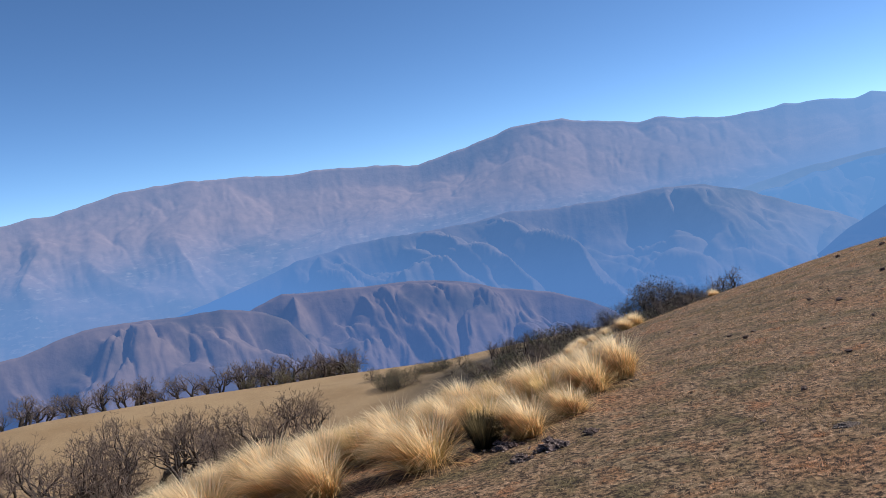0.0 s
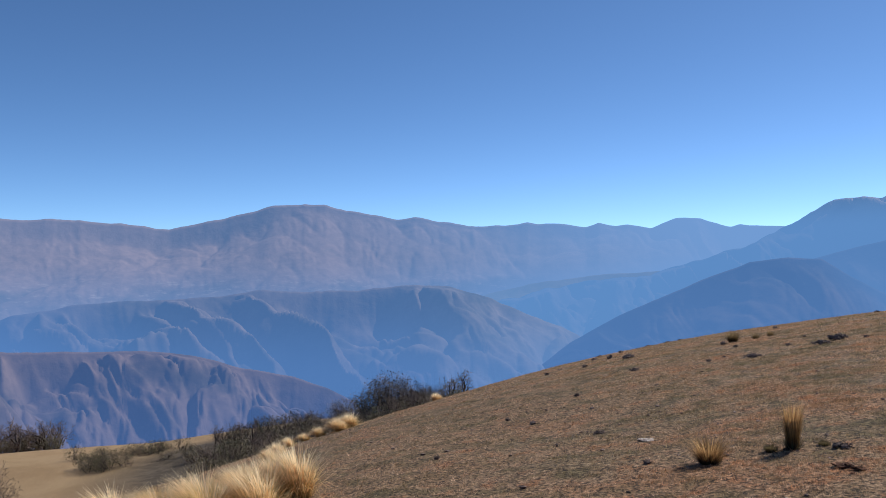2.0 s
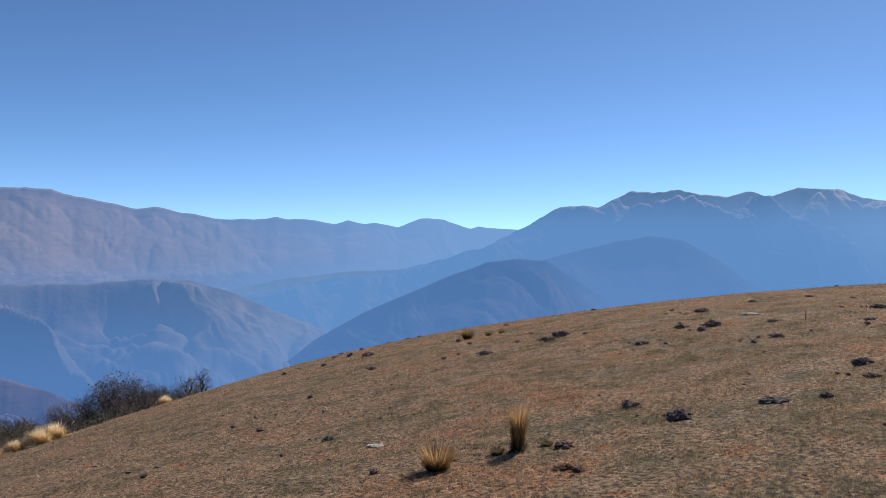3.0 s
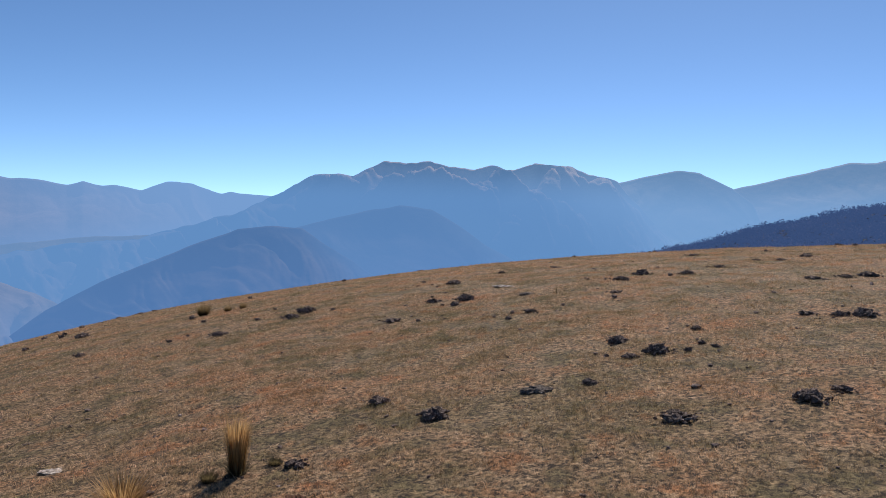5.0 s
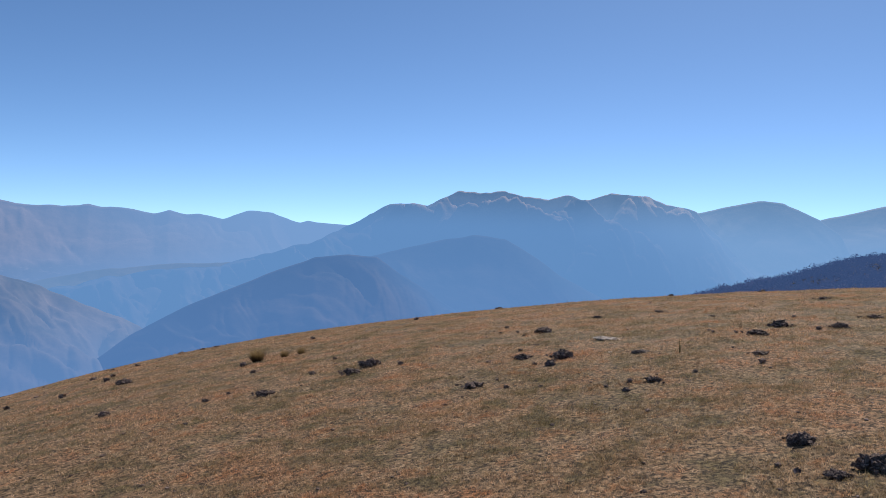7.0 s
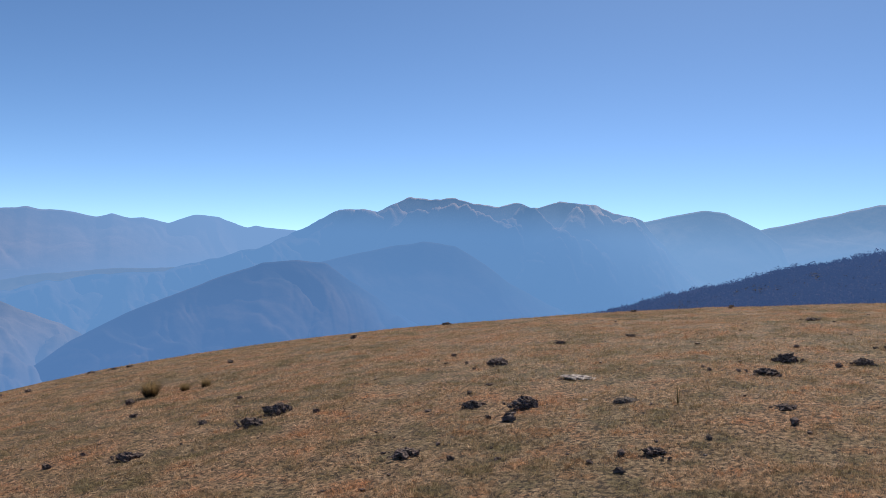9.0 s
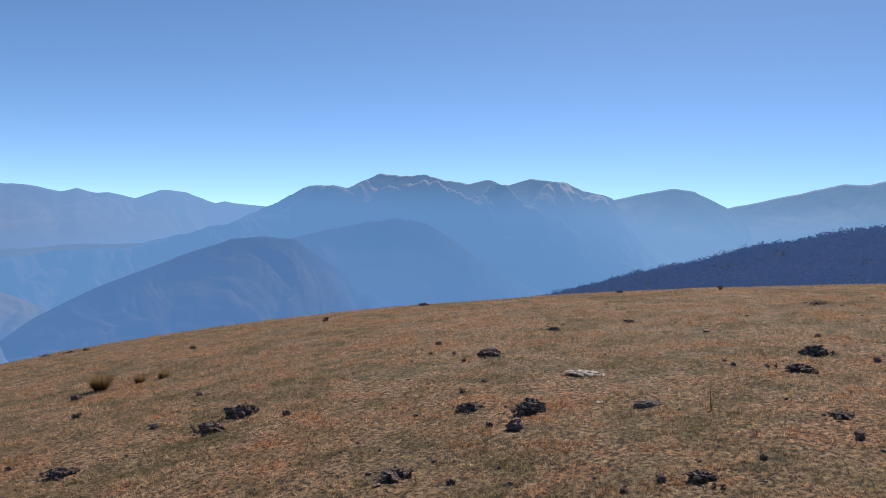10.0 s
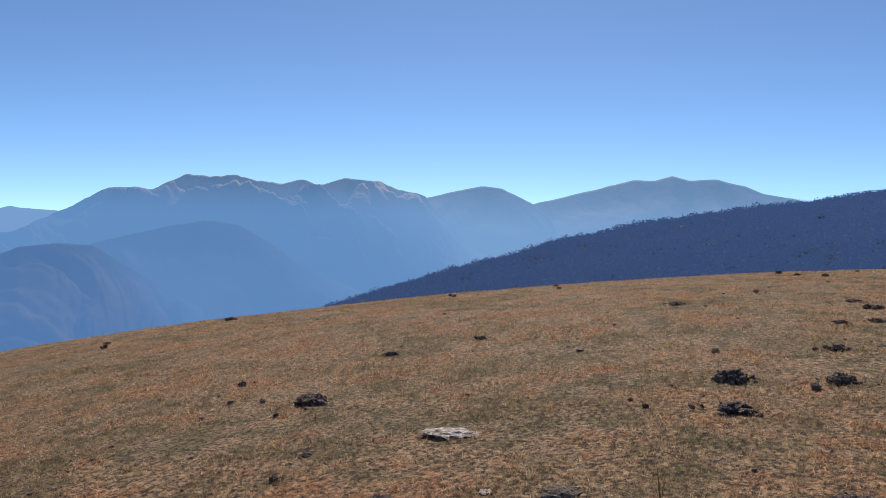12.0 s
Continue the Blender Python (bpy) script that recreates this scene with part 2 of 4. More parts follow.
def distance_material(name, grass, wood, wood_share, patch, haze_glow, low, high, z_low, z_high, belt=None, farther=None, thicker=None):
    """Far slopes: dry grass and woodland, with haze painted on as blue emission, its share at two heights.
    belt: heights between which woods and small pale fields set in; farther: the haze's other colour and the eastings
    between which it takes over; thicker: the eastings between which more haze is mixed into the slope, and how much."""
    m, n, l, bsdf = material(name)
    geo = n.new("ShaderNodeNewGeometry").outputs["Position"]
    sep = n.new("ShaderNodeSeparateXYZ")
    l.new(geo, sep.inputs[0])
    f = tex(n, l, geo, 1 / patch, 6, 0.58)
    if belt:
        f = arith(n, l, "ADD", f, map_range(n, l, sep.outputs["Z"], belt[0], belt[1], -0.12, 0.06))
    c = ramp(n, l, f, [(wood_share - 0.09, wood), (wood_share + 0.09, grass)])
    fine = tex(n, l, geo, 7 / patch, 4, 0.6)
    c = blend(n, l, 0.45, c, ramp(n, l, fine, [(0.3, (0.6, 0.6, 0.6)), (0.7, (1.35, 1.32, 1.28))]), "MULTIPLY")
    if belt:
        flat = n.new("ShaderNodeVectorMath")
        flat.operation = "MULTIPLY"
        flat.inputs[1].default_value = (1.0, 1.0, 4.0)
        l.new(geo, flat.inputs[0])
        plots = tex(n, l, flat.outputs[0], 6 / patch, 6, 0.62)
        at = arith(n, l, "MULTIPLY", ramp(n, l, plots, [(0.56, (0, 0, 0)), (0.68, (0.8, 0.8, 0.8))]), map_range(n, l, sep.outputs["Z"], belt[0], belt[1] + 40, 1.0, 0.0))
        c = blend(n, l, at, c, (0.6, 0.47, 0.39))
    l.new(c, bsdf.inputs["Base Color"])
    dry(bsdf)
    bump(n, l, fine, bsdf, 0.4, patch * 0.03)
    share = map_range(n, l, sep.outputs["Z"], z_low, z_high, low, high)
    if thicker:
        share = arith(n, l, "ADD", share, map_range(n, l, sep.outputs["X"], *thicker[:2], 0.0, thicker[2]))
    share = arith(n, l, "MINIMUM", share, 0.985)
    # painted haze: blue emission mixed into the slope's own surface
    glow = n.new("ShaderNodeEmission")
    glow.inputs[0].default_value = (*haze_glow, 1)
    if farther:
        l.new(blend(n, l, map_range(n, l, sep.outputs["X"], *farther[1:], 0.0, 1.0), haze_glow, farther[0]), glow.inputs[0])
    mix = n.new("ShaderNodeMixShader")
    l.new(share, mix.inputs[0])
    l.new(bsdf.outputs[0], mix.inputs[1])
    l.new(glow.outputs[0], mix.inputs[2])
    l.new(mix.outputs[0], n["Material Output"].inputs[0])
    return m


turf = turf_material()
grass_mat = grass_material()
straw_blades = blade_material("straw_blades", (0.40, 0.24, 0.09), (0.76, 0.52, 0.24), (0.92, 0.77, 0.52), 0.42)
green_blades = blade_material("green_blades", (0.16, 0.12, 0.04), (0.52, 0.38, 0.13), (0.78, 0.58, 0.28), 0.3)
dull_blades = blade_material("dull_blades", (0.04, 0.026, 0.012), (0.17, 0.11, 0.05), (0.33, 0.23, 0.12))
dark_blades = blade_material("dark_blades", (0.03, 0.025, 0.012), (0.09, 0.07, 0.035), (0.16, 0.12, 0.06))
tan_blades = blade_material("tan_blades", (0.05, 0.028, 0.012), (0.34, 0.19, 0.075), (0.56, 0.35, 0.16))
root_mat = mottled("root_crown", (0.02, 0.014, 0.008), (0.07, 0.045, 0.025), 30)
soil_mat = mottled("dark_soil", (0.055, 0.038, 0.033), (0.21, 0.15, 0.13), 22, third=(0.66, 0.53, 0.47))
rust_soil_mat = mottled("rusty_soil", (0.05, 0.025, 0.015), (0.16, 0.075, 0.045), 22)
stone_mat = mottled("pale_stone", (0.17, 0.13, 0.105), (0.62, 0.52, 0.455), 14, third=(0.84, 0.76, 0.69))
slab_mat = mottled("grey_stone", (0.06, 0.046, 0.038), (0.23, 0.18, 0.155), 14, third=(0.55, 0.47, 0.42))
bark_mat = mottled("grey_bark", (0.04, 0.032, 0.028), (0.11, 0.088, 0.075), 9)
twig_mat = leaf_material("bare_twigs", (0.12, 0.087, 0.072), (0.25, 0.185, 0.145))
dim_mat = leaf_material("dim_twigs", (0.09, 0.073, 0.06), (0.2, 0.16, 0.13))
scrub_mat = leaf_material("scrub_leaves", (0.12, 0.10, 0.062), (0.27, 0.215, 0.135))
evergreen_mat = leaf_material("dull_green_leaves", (0.08, 0.08, 0.045), (0.18, 0.16, 0.095))

# ---- mesh helpers ----
def mesh_from(name, verts, faces, mat, soft=True):
    me = bpy.data.meshes.new(name)
    verts, faces = np.asarray(verts, np.float32), np.asarray(faces, np.int32)
    k = faces.shape[1]
    me.vertices.add(len(verts))
    me.vertices.foreach_set("co", verts.ravel())
    me.loops.add(faces.size)
    me.loops.foreach_set("vertex_index", faces.ravel())
    me.polygons.add(len(faces))
    me.polygons.foreach_set("loop_start", np.arange(0, faces.size, k, dtype=np.int32))
    me.polygons.foreach_set("use_smooth", np.full(len(faces), soft))
    me.update(calc_edges=True)
    me.materials.append(mat)
    return me


def grid_faces(rows, cols, wrap=False):
    i = np.arange(rows - 1)[:, None] * cols
    j = np.arange(cols if wrap else cols - 1)[None, :]
    k = (j + 1) % cols
    return np.stack([i + j, i + k, i + cols + k, i + cols + j], -1).reshape(-1, 4)


def part(name, me, parent, label=""):
    ob = new(name, me)
    ob.parent = parent
    return tagged(ob, label)


# ---- ground: one sheet to the horizon ----
def build_ground():
    r = np.concatenate([np.linspace(0.15, 36, 150), np.geomspace(36.5, 160, 70), np.geomspace(163, 700, 50), np.geomspace(715, 4900, 30)])
    az = np.radians(np.arange(0, 360, 0.9))
    x = CENTRE[0] + r[:, None] * np.sin(az)
    y = CENTRE[1] + r[:, None] * np.cos(az)
    z = height(x, y)
    verts = np.stack([x, y, z], -1).reshape(-1, 3)
    faces = grid_faces(len(r), len(az), True)[:, ::-1]
    hub = np.array([[CENTRE[0], CENTRE[1], spot(*CENTRE)]])
    me = mesh_from("ground", np.concatenate([verts, hub]), faces, turf)
    ob = new("ground", me)
    tagged(ob, "dry brown grazed hilltop turf falling away to a valley", "ground", kind="structure")


build_ground()

# ---- mountain ranges, far to near ----
def relief(a, d, wave, stretch, seed):
    """Broad spurs running down a slope, their sides cut by branching gullies: about 0 to 1.2."""
    a = a + (fbm(a / (wave * 3), d / (wave * 3), seed + 3, 3) - 0.5) * wave * 2.4
    a = a + (fbm(a / (wave * 0.6), d / (wave * 0.6), seed + 5, 2) - 0.5) * wave * 0.35
    u, v = a / wave, d / (wave * stretch)
    total = 0.62 * (1 - np.abs(2 * vnoise(u, v, seed + 7) - 1)) ** 1.2
    gain = 0.26
    for o in range(1, 5):
        side = a * (1 if o % 2 else 0.8) + d * (0.35, -0.4, 0.3, -0.25)[o - 1]
        gully = np.abs(2 * vnoise(side / wave * 2**o + 3.7 * o, v * 1.7**o + 1.3 * o, seed + 7 + o) - 1)
        total = total + gain * gully**0.7
        gain *= 0.52
    return total


def ridge(name, label, dist, crest, depth, base, mat, spur, wave, seed, ragged=1.0, bend=0.9, ends=(5, 5), stretch=2.2, shy=0.12, slant=0.25):
    """One range: crest heights by bearing at a distance, a front cut by spurs and gullies, and a back slope."""
    bearing, top = np.array([a for a, _ in crest], float), np.array([z for _, z in crest], float)
    lo, hi = bearing[0] - ends[0], bearing[-1] + ends[1]
    bearing = np.concatenate([[lo], bearing, [hi]])
    top = np.concatenate([[base if ends[0] < 8 else top[0]], top, [base if ends[1] < 8 else top[-1]]])
    az = np.arange(lo, hi, 0.1)
    zc = np.interp(az, bearing, top)
    soft = np.array([0.25, 0.5, 0.25])
    zc = np.convolve(np.pad(zc, 1, mode="edge"), soft, "valid")
    along = np.radians(az) * dist
    zc = zc + (fbm(along / (0.025 * dist), along * 0, seed, 4) - 0.5) * dist * 0.006 * ragged
    s = np.concatenate([-np.linspace(0.5, 0.03, 4), [0.0], np.linspace(0.014, 1, 84) ** 1.15])
    front = np.clip(s, 0, 1)[:, None]
    down = front * depth
    rib = relief(along[None, :] - slant * down, down, wave, stretch, seed)
    w = smooth(0.0, shy, front)
    fall = np.where(s[:, None] >= 0, front**bend, 0)
    z = zc[None, :] + (base - zc[None, :]) * fall
    z = z + spur * w * (rib - 0.66) * 1.5 * (1 - 0.3 * front)
    z = np.minimum(z, zc[None, :] - 0.06 * depth * front)
    z = np.where(s[:, None] < 0, zc[None, :] + s[:, None] * 1.2 * (zc[None, :] - base), z)
    r = dist - s[:, None] * depth + (rib - 0.5) * w * spur * 0.5
    a = np.radians(az)[None, :]
    verts = np.stack([CENTRE[0] + r * np.sin(a), CENTRE[1] + r * np.cos(a), z], -1).reshape(-1, 3)
    me = mesh_from(name, verts, grid_faces(len(s), len(az)), mat)
    tagged(new(name, me), label, "mountain", kind="structure")


BROWN, BRUSH = (0.21, 0.155, 0.115), (0.065, 0.065, 0.045)
# each range carries its own painted haze, emission thicker low down
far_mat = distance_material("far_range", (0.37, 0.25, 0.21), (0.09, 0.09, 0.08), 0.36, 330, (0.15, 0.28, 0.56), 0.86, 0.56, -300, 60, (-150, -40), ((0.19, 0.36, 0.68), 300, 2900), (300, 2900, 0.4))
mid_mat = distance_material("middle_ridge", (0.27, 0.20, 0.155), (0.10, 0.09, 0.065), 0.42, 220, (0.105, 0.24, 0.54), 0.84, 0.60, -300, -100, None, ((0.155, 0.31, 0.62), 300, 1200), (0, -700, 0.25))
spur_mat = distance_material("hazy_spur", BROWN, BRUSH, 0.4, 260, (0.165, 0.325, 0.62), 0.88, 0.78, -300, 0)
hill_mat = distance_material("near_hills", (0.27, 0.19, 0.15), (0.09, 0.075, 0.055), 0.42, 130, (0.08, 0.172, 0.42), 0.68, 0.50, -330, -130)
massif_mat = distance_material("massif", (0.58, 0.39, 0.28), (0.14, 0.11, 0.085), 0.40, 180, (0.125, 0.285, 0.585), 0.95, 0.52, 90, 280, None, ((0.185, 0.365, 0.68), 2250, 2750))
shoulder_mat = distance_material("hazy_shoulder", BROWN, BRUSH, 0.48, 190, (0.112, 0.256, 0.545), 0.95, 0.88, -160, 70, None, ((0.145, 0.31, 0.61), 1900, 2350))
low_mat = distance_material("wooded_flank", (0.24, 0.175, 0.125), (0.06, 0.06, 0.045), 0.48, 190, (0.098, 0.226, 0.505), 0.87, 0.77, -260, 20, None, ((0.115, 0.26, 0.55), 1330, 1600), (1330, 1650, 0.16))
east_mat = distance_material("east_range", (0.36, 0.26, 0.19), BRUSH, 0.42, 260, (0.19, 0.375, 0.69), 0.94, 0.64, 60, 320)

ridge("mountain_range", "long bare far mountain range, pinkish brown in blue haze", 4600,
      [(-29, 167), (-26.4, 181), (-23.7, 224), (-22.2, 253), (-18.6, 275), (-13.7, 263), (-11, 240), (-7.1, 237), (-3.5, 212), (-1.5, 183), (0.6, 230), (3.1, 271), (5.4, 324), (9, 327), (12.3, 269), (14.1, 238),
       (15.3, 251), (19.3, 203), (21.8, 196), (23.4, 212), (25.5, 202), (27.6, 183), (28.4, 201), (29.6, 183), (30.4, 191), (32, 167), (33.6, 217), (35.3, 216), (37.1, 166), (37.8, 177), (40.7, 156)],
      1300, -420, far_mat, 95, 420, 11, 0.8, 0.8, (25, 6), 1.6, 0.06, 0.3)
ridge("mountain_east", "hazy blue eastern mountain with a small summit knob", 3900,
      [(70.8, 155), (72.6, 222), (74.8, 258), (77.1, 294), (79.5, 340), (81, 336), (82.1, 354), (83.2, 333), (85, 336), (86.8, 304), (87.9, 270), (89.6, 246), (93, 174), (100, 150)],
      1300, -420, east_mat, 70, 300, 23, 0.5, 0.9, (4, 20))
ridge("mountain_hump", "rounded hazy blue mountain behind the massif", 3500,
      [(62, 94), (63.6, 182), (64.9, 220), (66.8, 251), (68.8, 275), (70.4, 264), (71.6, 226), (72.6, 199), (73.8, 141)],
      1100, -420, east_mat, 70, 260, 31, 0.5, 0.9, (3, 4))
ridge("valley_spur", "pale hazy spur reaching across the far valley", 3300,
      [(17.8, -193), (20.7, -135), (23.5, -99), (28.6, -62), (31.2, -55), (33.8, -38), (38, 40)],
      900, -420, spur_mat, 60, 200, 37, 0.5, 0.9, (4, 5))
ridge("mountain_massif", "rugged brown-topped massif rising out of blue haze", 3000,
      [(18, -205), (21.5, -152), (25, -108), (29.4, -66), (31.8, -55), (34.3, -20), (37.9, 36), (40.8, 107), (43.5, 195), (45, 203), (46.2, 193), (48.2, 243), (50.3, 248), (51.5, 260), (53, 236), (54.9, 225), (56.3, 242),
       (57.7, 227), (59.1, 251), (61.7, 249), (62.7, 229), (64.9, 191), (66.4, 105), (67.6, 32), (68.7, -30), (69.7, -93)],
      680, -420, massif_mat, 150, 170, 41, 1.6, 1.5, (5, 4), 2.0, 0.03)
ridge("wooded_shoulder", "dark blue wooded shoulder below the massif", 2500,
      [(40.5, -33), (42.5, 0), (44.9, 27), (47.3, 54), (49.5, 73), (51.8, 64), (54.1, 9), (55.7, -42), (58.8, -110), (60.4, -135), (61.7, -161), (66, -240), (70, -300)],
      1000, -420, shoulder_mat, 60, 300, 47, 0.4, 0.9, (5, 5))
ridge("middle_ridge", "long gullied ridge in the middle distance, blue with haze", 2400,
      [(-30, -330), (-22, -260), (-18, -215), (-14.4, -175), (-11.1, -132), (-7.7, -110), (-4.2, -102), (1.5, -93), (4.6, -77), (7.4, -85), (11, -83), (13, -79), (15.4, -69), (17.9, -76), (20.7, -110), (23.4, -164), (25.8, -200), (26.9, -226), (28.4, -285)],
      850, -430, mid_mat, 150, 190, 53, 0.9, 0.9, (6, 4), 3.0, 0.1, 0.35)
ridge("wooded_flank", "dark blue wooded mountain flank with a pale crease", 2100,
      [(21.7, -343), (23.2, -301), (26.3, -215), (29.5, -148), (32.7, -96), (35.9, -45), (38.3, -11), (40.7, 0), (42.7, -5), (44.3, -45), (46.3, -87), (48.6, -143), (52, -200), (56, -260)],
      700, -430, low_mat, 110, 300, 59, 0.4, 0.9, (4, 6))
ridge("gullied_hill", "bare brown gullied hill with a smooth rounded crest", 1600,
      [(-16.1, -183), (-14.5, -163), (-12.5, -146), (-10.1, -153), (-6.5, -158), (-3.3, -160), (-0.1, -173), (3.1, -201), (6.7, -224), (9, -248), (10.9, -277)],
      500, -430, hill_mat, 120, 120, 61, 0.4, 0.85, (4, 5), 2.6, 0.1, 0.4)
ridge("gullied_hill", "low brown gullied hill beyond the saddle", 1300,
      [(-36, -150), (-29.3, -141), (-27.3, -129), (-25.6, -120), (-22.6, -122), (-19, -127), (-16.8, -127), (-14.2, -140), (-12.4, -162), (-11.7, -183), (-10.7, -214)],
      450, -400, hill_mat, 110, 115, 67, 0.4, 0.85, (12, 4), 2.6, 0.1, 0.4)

# ---- grass ----
def scatter_blades(name, x, y, length, width, lean, upright, mat, label, rng, category="grass"):
    """Single narrow blades on the ground, one triangle each."""
    count = len(x)
    turn = rng.uniform(0, 2 * math.pi, count)
    tilt = np.where(rng.random(count) < upright, rng.normal(0.8, 0.25, count), rng.normal(lean, 0.15, count))
    z = height(x, y)
    root = np.stack([x, y, z - 0.006], -1)
    out = np.stack([np.cos(turn), np.sin(turn), np.zeros(count)], -1)
    side = np.stack([-np.sin(turn), np.cos(turn), np.zeros(count)], -1) * (width / 2)[:, None]
    tip = root + out * (length * np.abs(np.sin(tilt)))[:, None]
    tip[:, 2] += np.abs(length * np.cos(tilt)) + 0.004
    verts = np.stack([root - side, root + side, tip], 1).reshape(-1, 3)
    me = mesh_from(name, verts, np.arange(count * 3).reshape(-1, 3), mat, False)
    return tagged(new(name, me), label, category, kind="stuff")


def over_hilltop(rng, n, reach=24.0, power=1.1):
    """Spots on the hilltop beside and ahead of the walk, thinner with distance from it."""
    along = rng.random(n)
    r = 2.4 + reach * rng.random(n) ** power
    a = np.radians(np.interp(along, (0, 0.05, 0.1, 0.16, 0.3, 0.85, 1), (0, 8, 23, 41, 54, 54, 66)) + rng.uniform(-36, 36, n))
    return along * 7.5 + r * np.sin(a), along * 6.4 + r * np.cos(a), r


def build_grass():
    rng = np.random.default_rng(4)
    # blades lying flat
    x, y, r = over_hilltop(rng, 560000)
    clump = fbm(x / 0.1, y / 0.1, 77, 2) + 0.3 * (fbm(x / 1.2, y / 1.2, 78, 2) - 0.5)
    keep = clump > 0.48
    x, y, r, clump = x[keep], y[keep], r[keep], clump[keep]
    size = 0.7 + 0.5 * np.clip(r / 16, 0, 1.3)
    length = rng.uniform(0.02, 0.06, len(x)) * size * (0.75 + 3.0 * np.clip(clump - 0.48, 0, 0.25))
    width = rng.uniform(0.003, 0.007, len(x)) * size * 1.4
    scatter_blades("short_grass", x, y, length, width, 1.36, 0.05, grass_mat, "short dry straw and olive grazed grass", rng)
    # small cropped tufts, a few fingers wide
    x, y, r = over_hilltop(rng, 330000, 24.0, 1.45)
    keep = fbm(x / 0.5, y / 0.5, 81, 3) + rng.normal(0, 0.08, len(x)) > 0.45
    x, y, r = x[keep], y[keep], r[keep]
    per = 5
    size = rng.uniform(0.6, 1.25, len(x)) * (0.6 + 0.6 * np.clip(r / 14, 0, 1.3))
    wide = np.repeat(size, per)
    x = np.repeat(x, per) + rng.normal(0, 0.013, len(x) * per) * wide
    y = np.repeat(y, per) + rng.normal(0, 0.013, len(y) * per) * wide
    length = rng.uniform(0.014, 0.036, len(x)) * wide
    scatter_blades("turf_tufts", x, y, length, rng.uniform(0.004, 0.008, len(x)) * wide, 1.25, 0.75, grass_mat, "small cropped tufts of dry grass in the turf", rng)


build_grass()


def blade_tuft(count, rng, radius, low, high, spread, wind, width=0.006, droop=0.5, flare=0.25, locks=0):
    """Arching tapered blades out of one base: two quads and a tip each, as triangles."""
    turn = rng.uniform(0, 2 * math.pi, count)
    off = radius * np.sqrt(rng.random(count))
    lean = np.minimum(np.abs(rng.normal(0, 1, count)), 1.7) * spread
    length = rng.uniform(low, high, count)
    if locks:
        own = rng.integers(0, locks, count)
        turn = turn[own] + rng.normal(0, 0.14, count)
        off = off[own] + rng.normal(0, 0.016, count)
        lean = np.abs(lean[own] + rng.normal(0, 0.17, count))
        length = length * 0.35 + length[own] * 0.65
    out = np.stack([np.cos(turn), np.sin(turn)], -1)
    root = np.concatenate([out * off[:, None], np.zeros((count, 1))], -1)
    lean = lean + flare * off / radius
    lay = out + rng.normal(0, 0.28 if locks else 0.35, (count, 2)) + np.array(wind)[None, :]
    lay = lay / np.linalg.norm(lay, axis=1)[:, None]
    side = np.stack([-lay[:, 1], lay[:, 0], np.zeros(count)], -1)
    pts = [root]
    p = root.copy()
    for k in range(3):
        t = lean + droop * (k / 2.0) ** 1.5 * (0.5 + lean)
        step = np.concatenate([lay * np.sin(t)[:, None], np.cos(t)[:, None]], -1) * (length / 3)[:, None]
        p = p + step
        pts.append(p)
    w = width * rng.uniform(0.6, 1.4, count)[:, None] * side
    rows = [pts[0] - w * 0.8, pts[0] + w * 0.8, pts[1] - w, pts[1] + w, pts[2] - w * 0.7, pts[2] + w * 0.7, pts[3]]
    verts = np.stack(rows, 1).reshape(-1, 3)
    base = np.arange(count)[:, None] * 7
    tri = np.array([[0, 1, 3], [0, 3, 2], [2, 3, 5], [2, 5, 4], [4, 5, 6]]).reshape(-1)
    return verts, (base + tri[None, :]).reshape(-1, 3)


def lump_mesh(name, mat, rng, size=(1, 1, 1), rough=0.35, detail=2, freq=2.2):
    bm = bmesh.new()
    bmesh.ops.create_icosphere(bm, subdivisions=detail, radius=1)
    shift = Vector(rng.uniform(-50, 50, 3))
    for v in bm.verts:
        d = noise.noise(v.co * freq + shift) * rough + noise.noise(v.co * freq * 2.7 + shift) * rough * 0.5
        v.co = Vector((v.co.x * size[0], v.co.y * size[1], v.co.z * size[2])) * (1 + d)
    me = bpy.data.meshes.new(name)
    bm.to_mesh(me)
    bm.free()
    me.materials.append(mat)
    return me


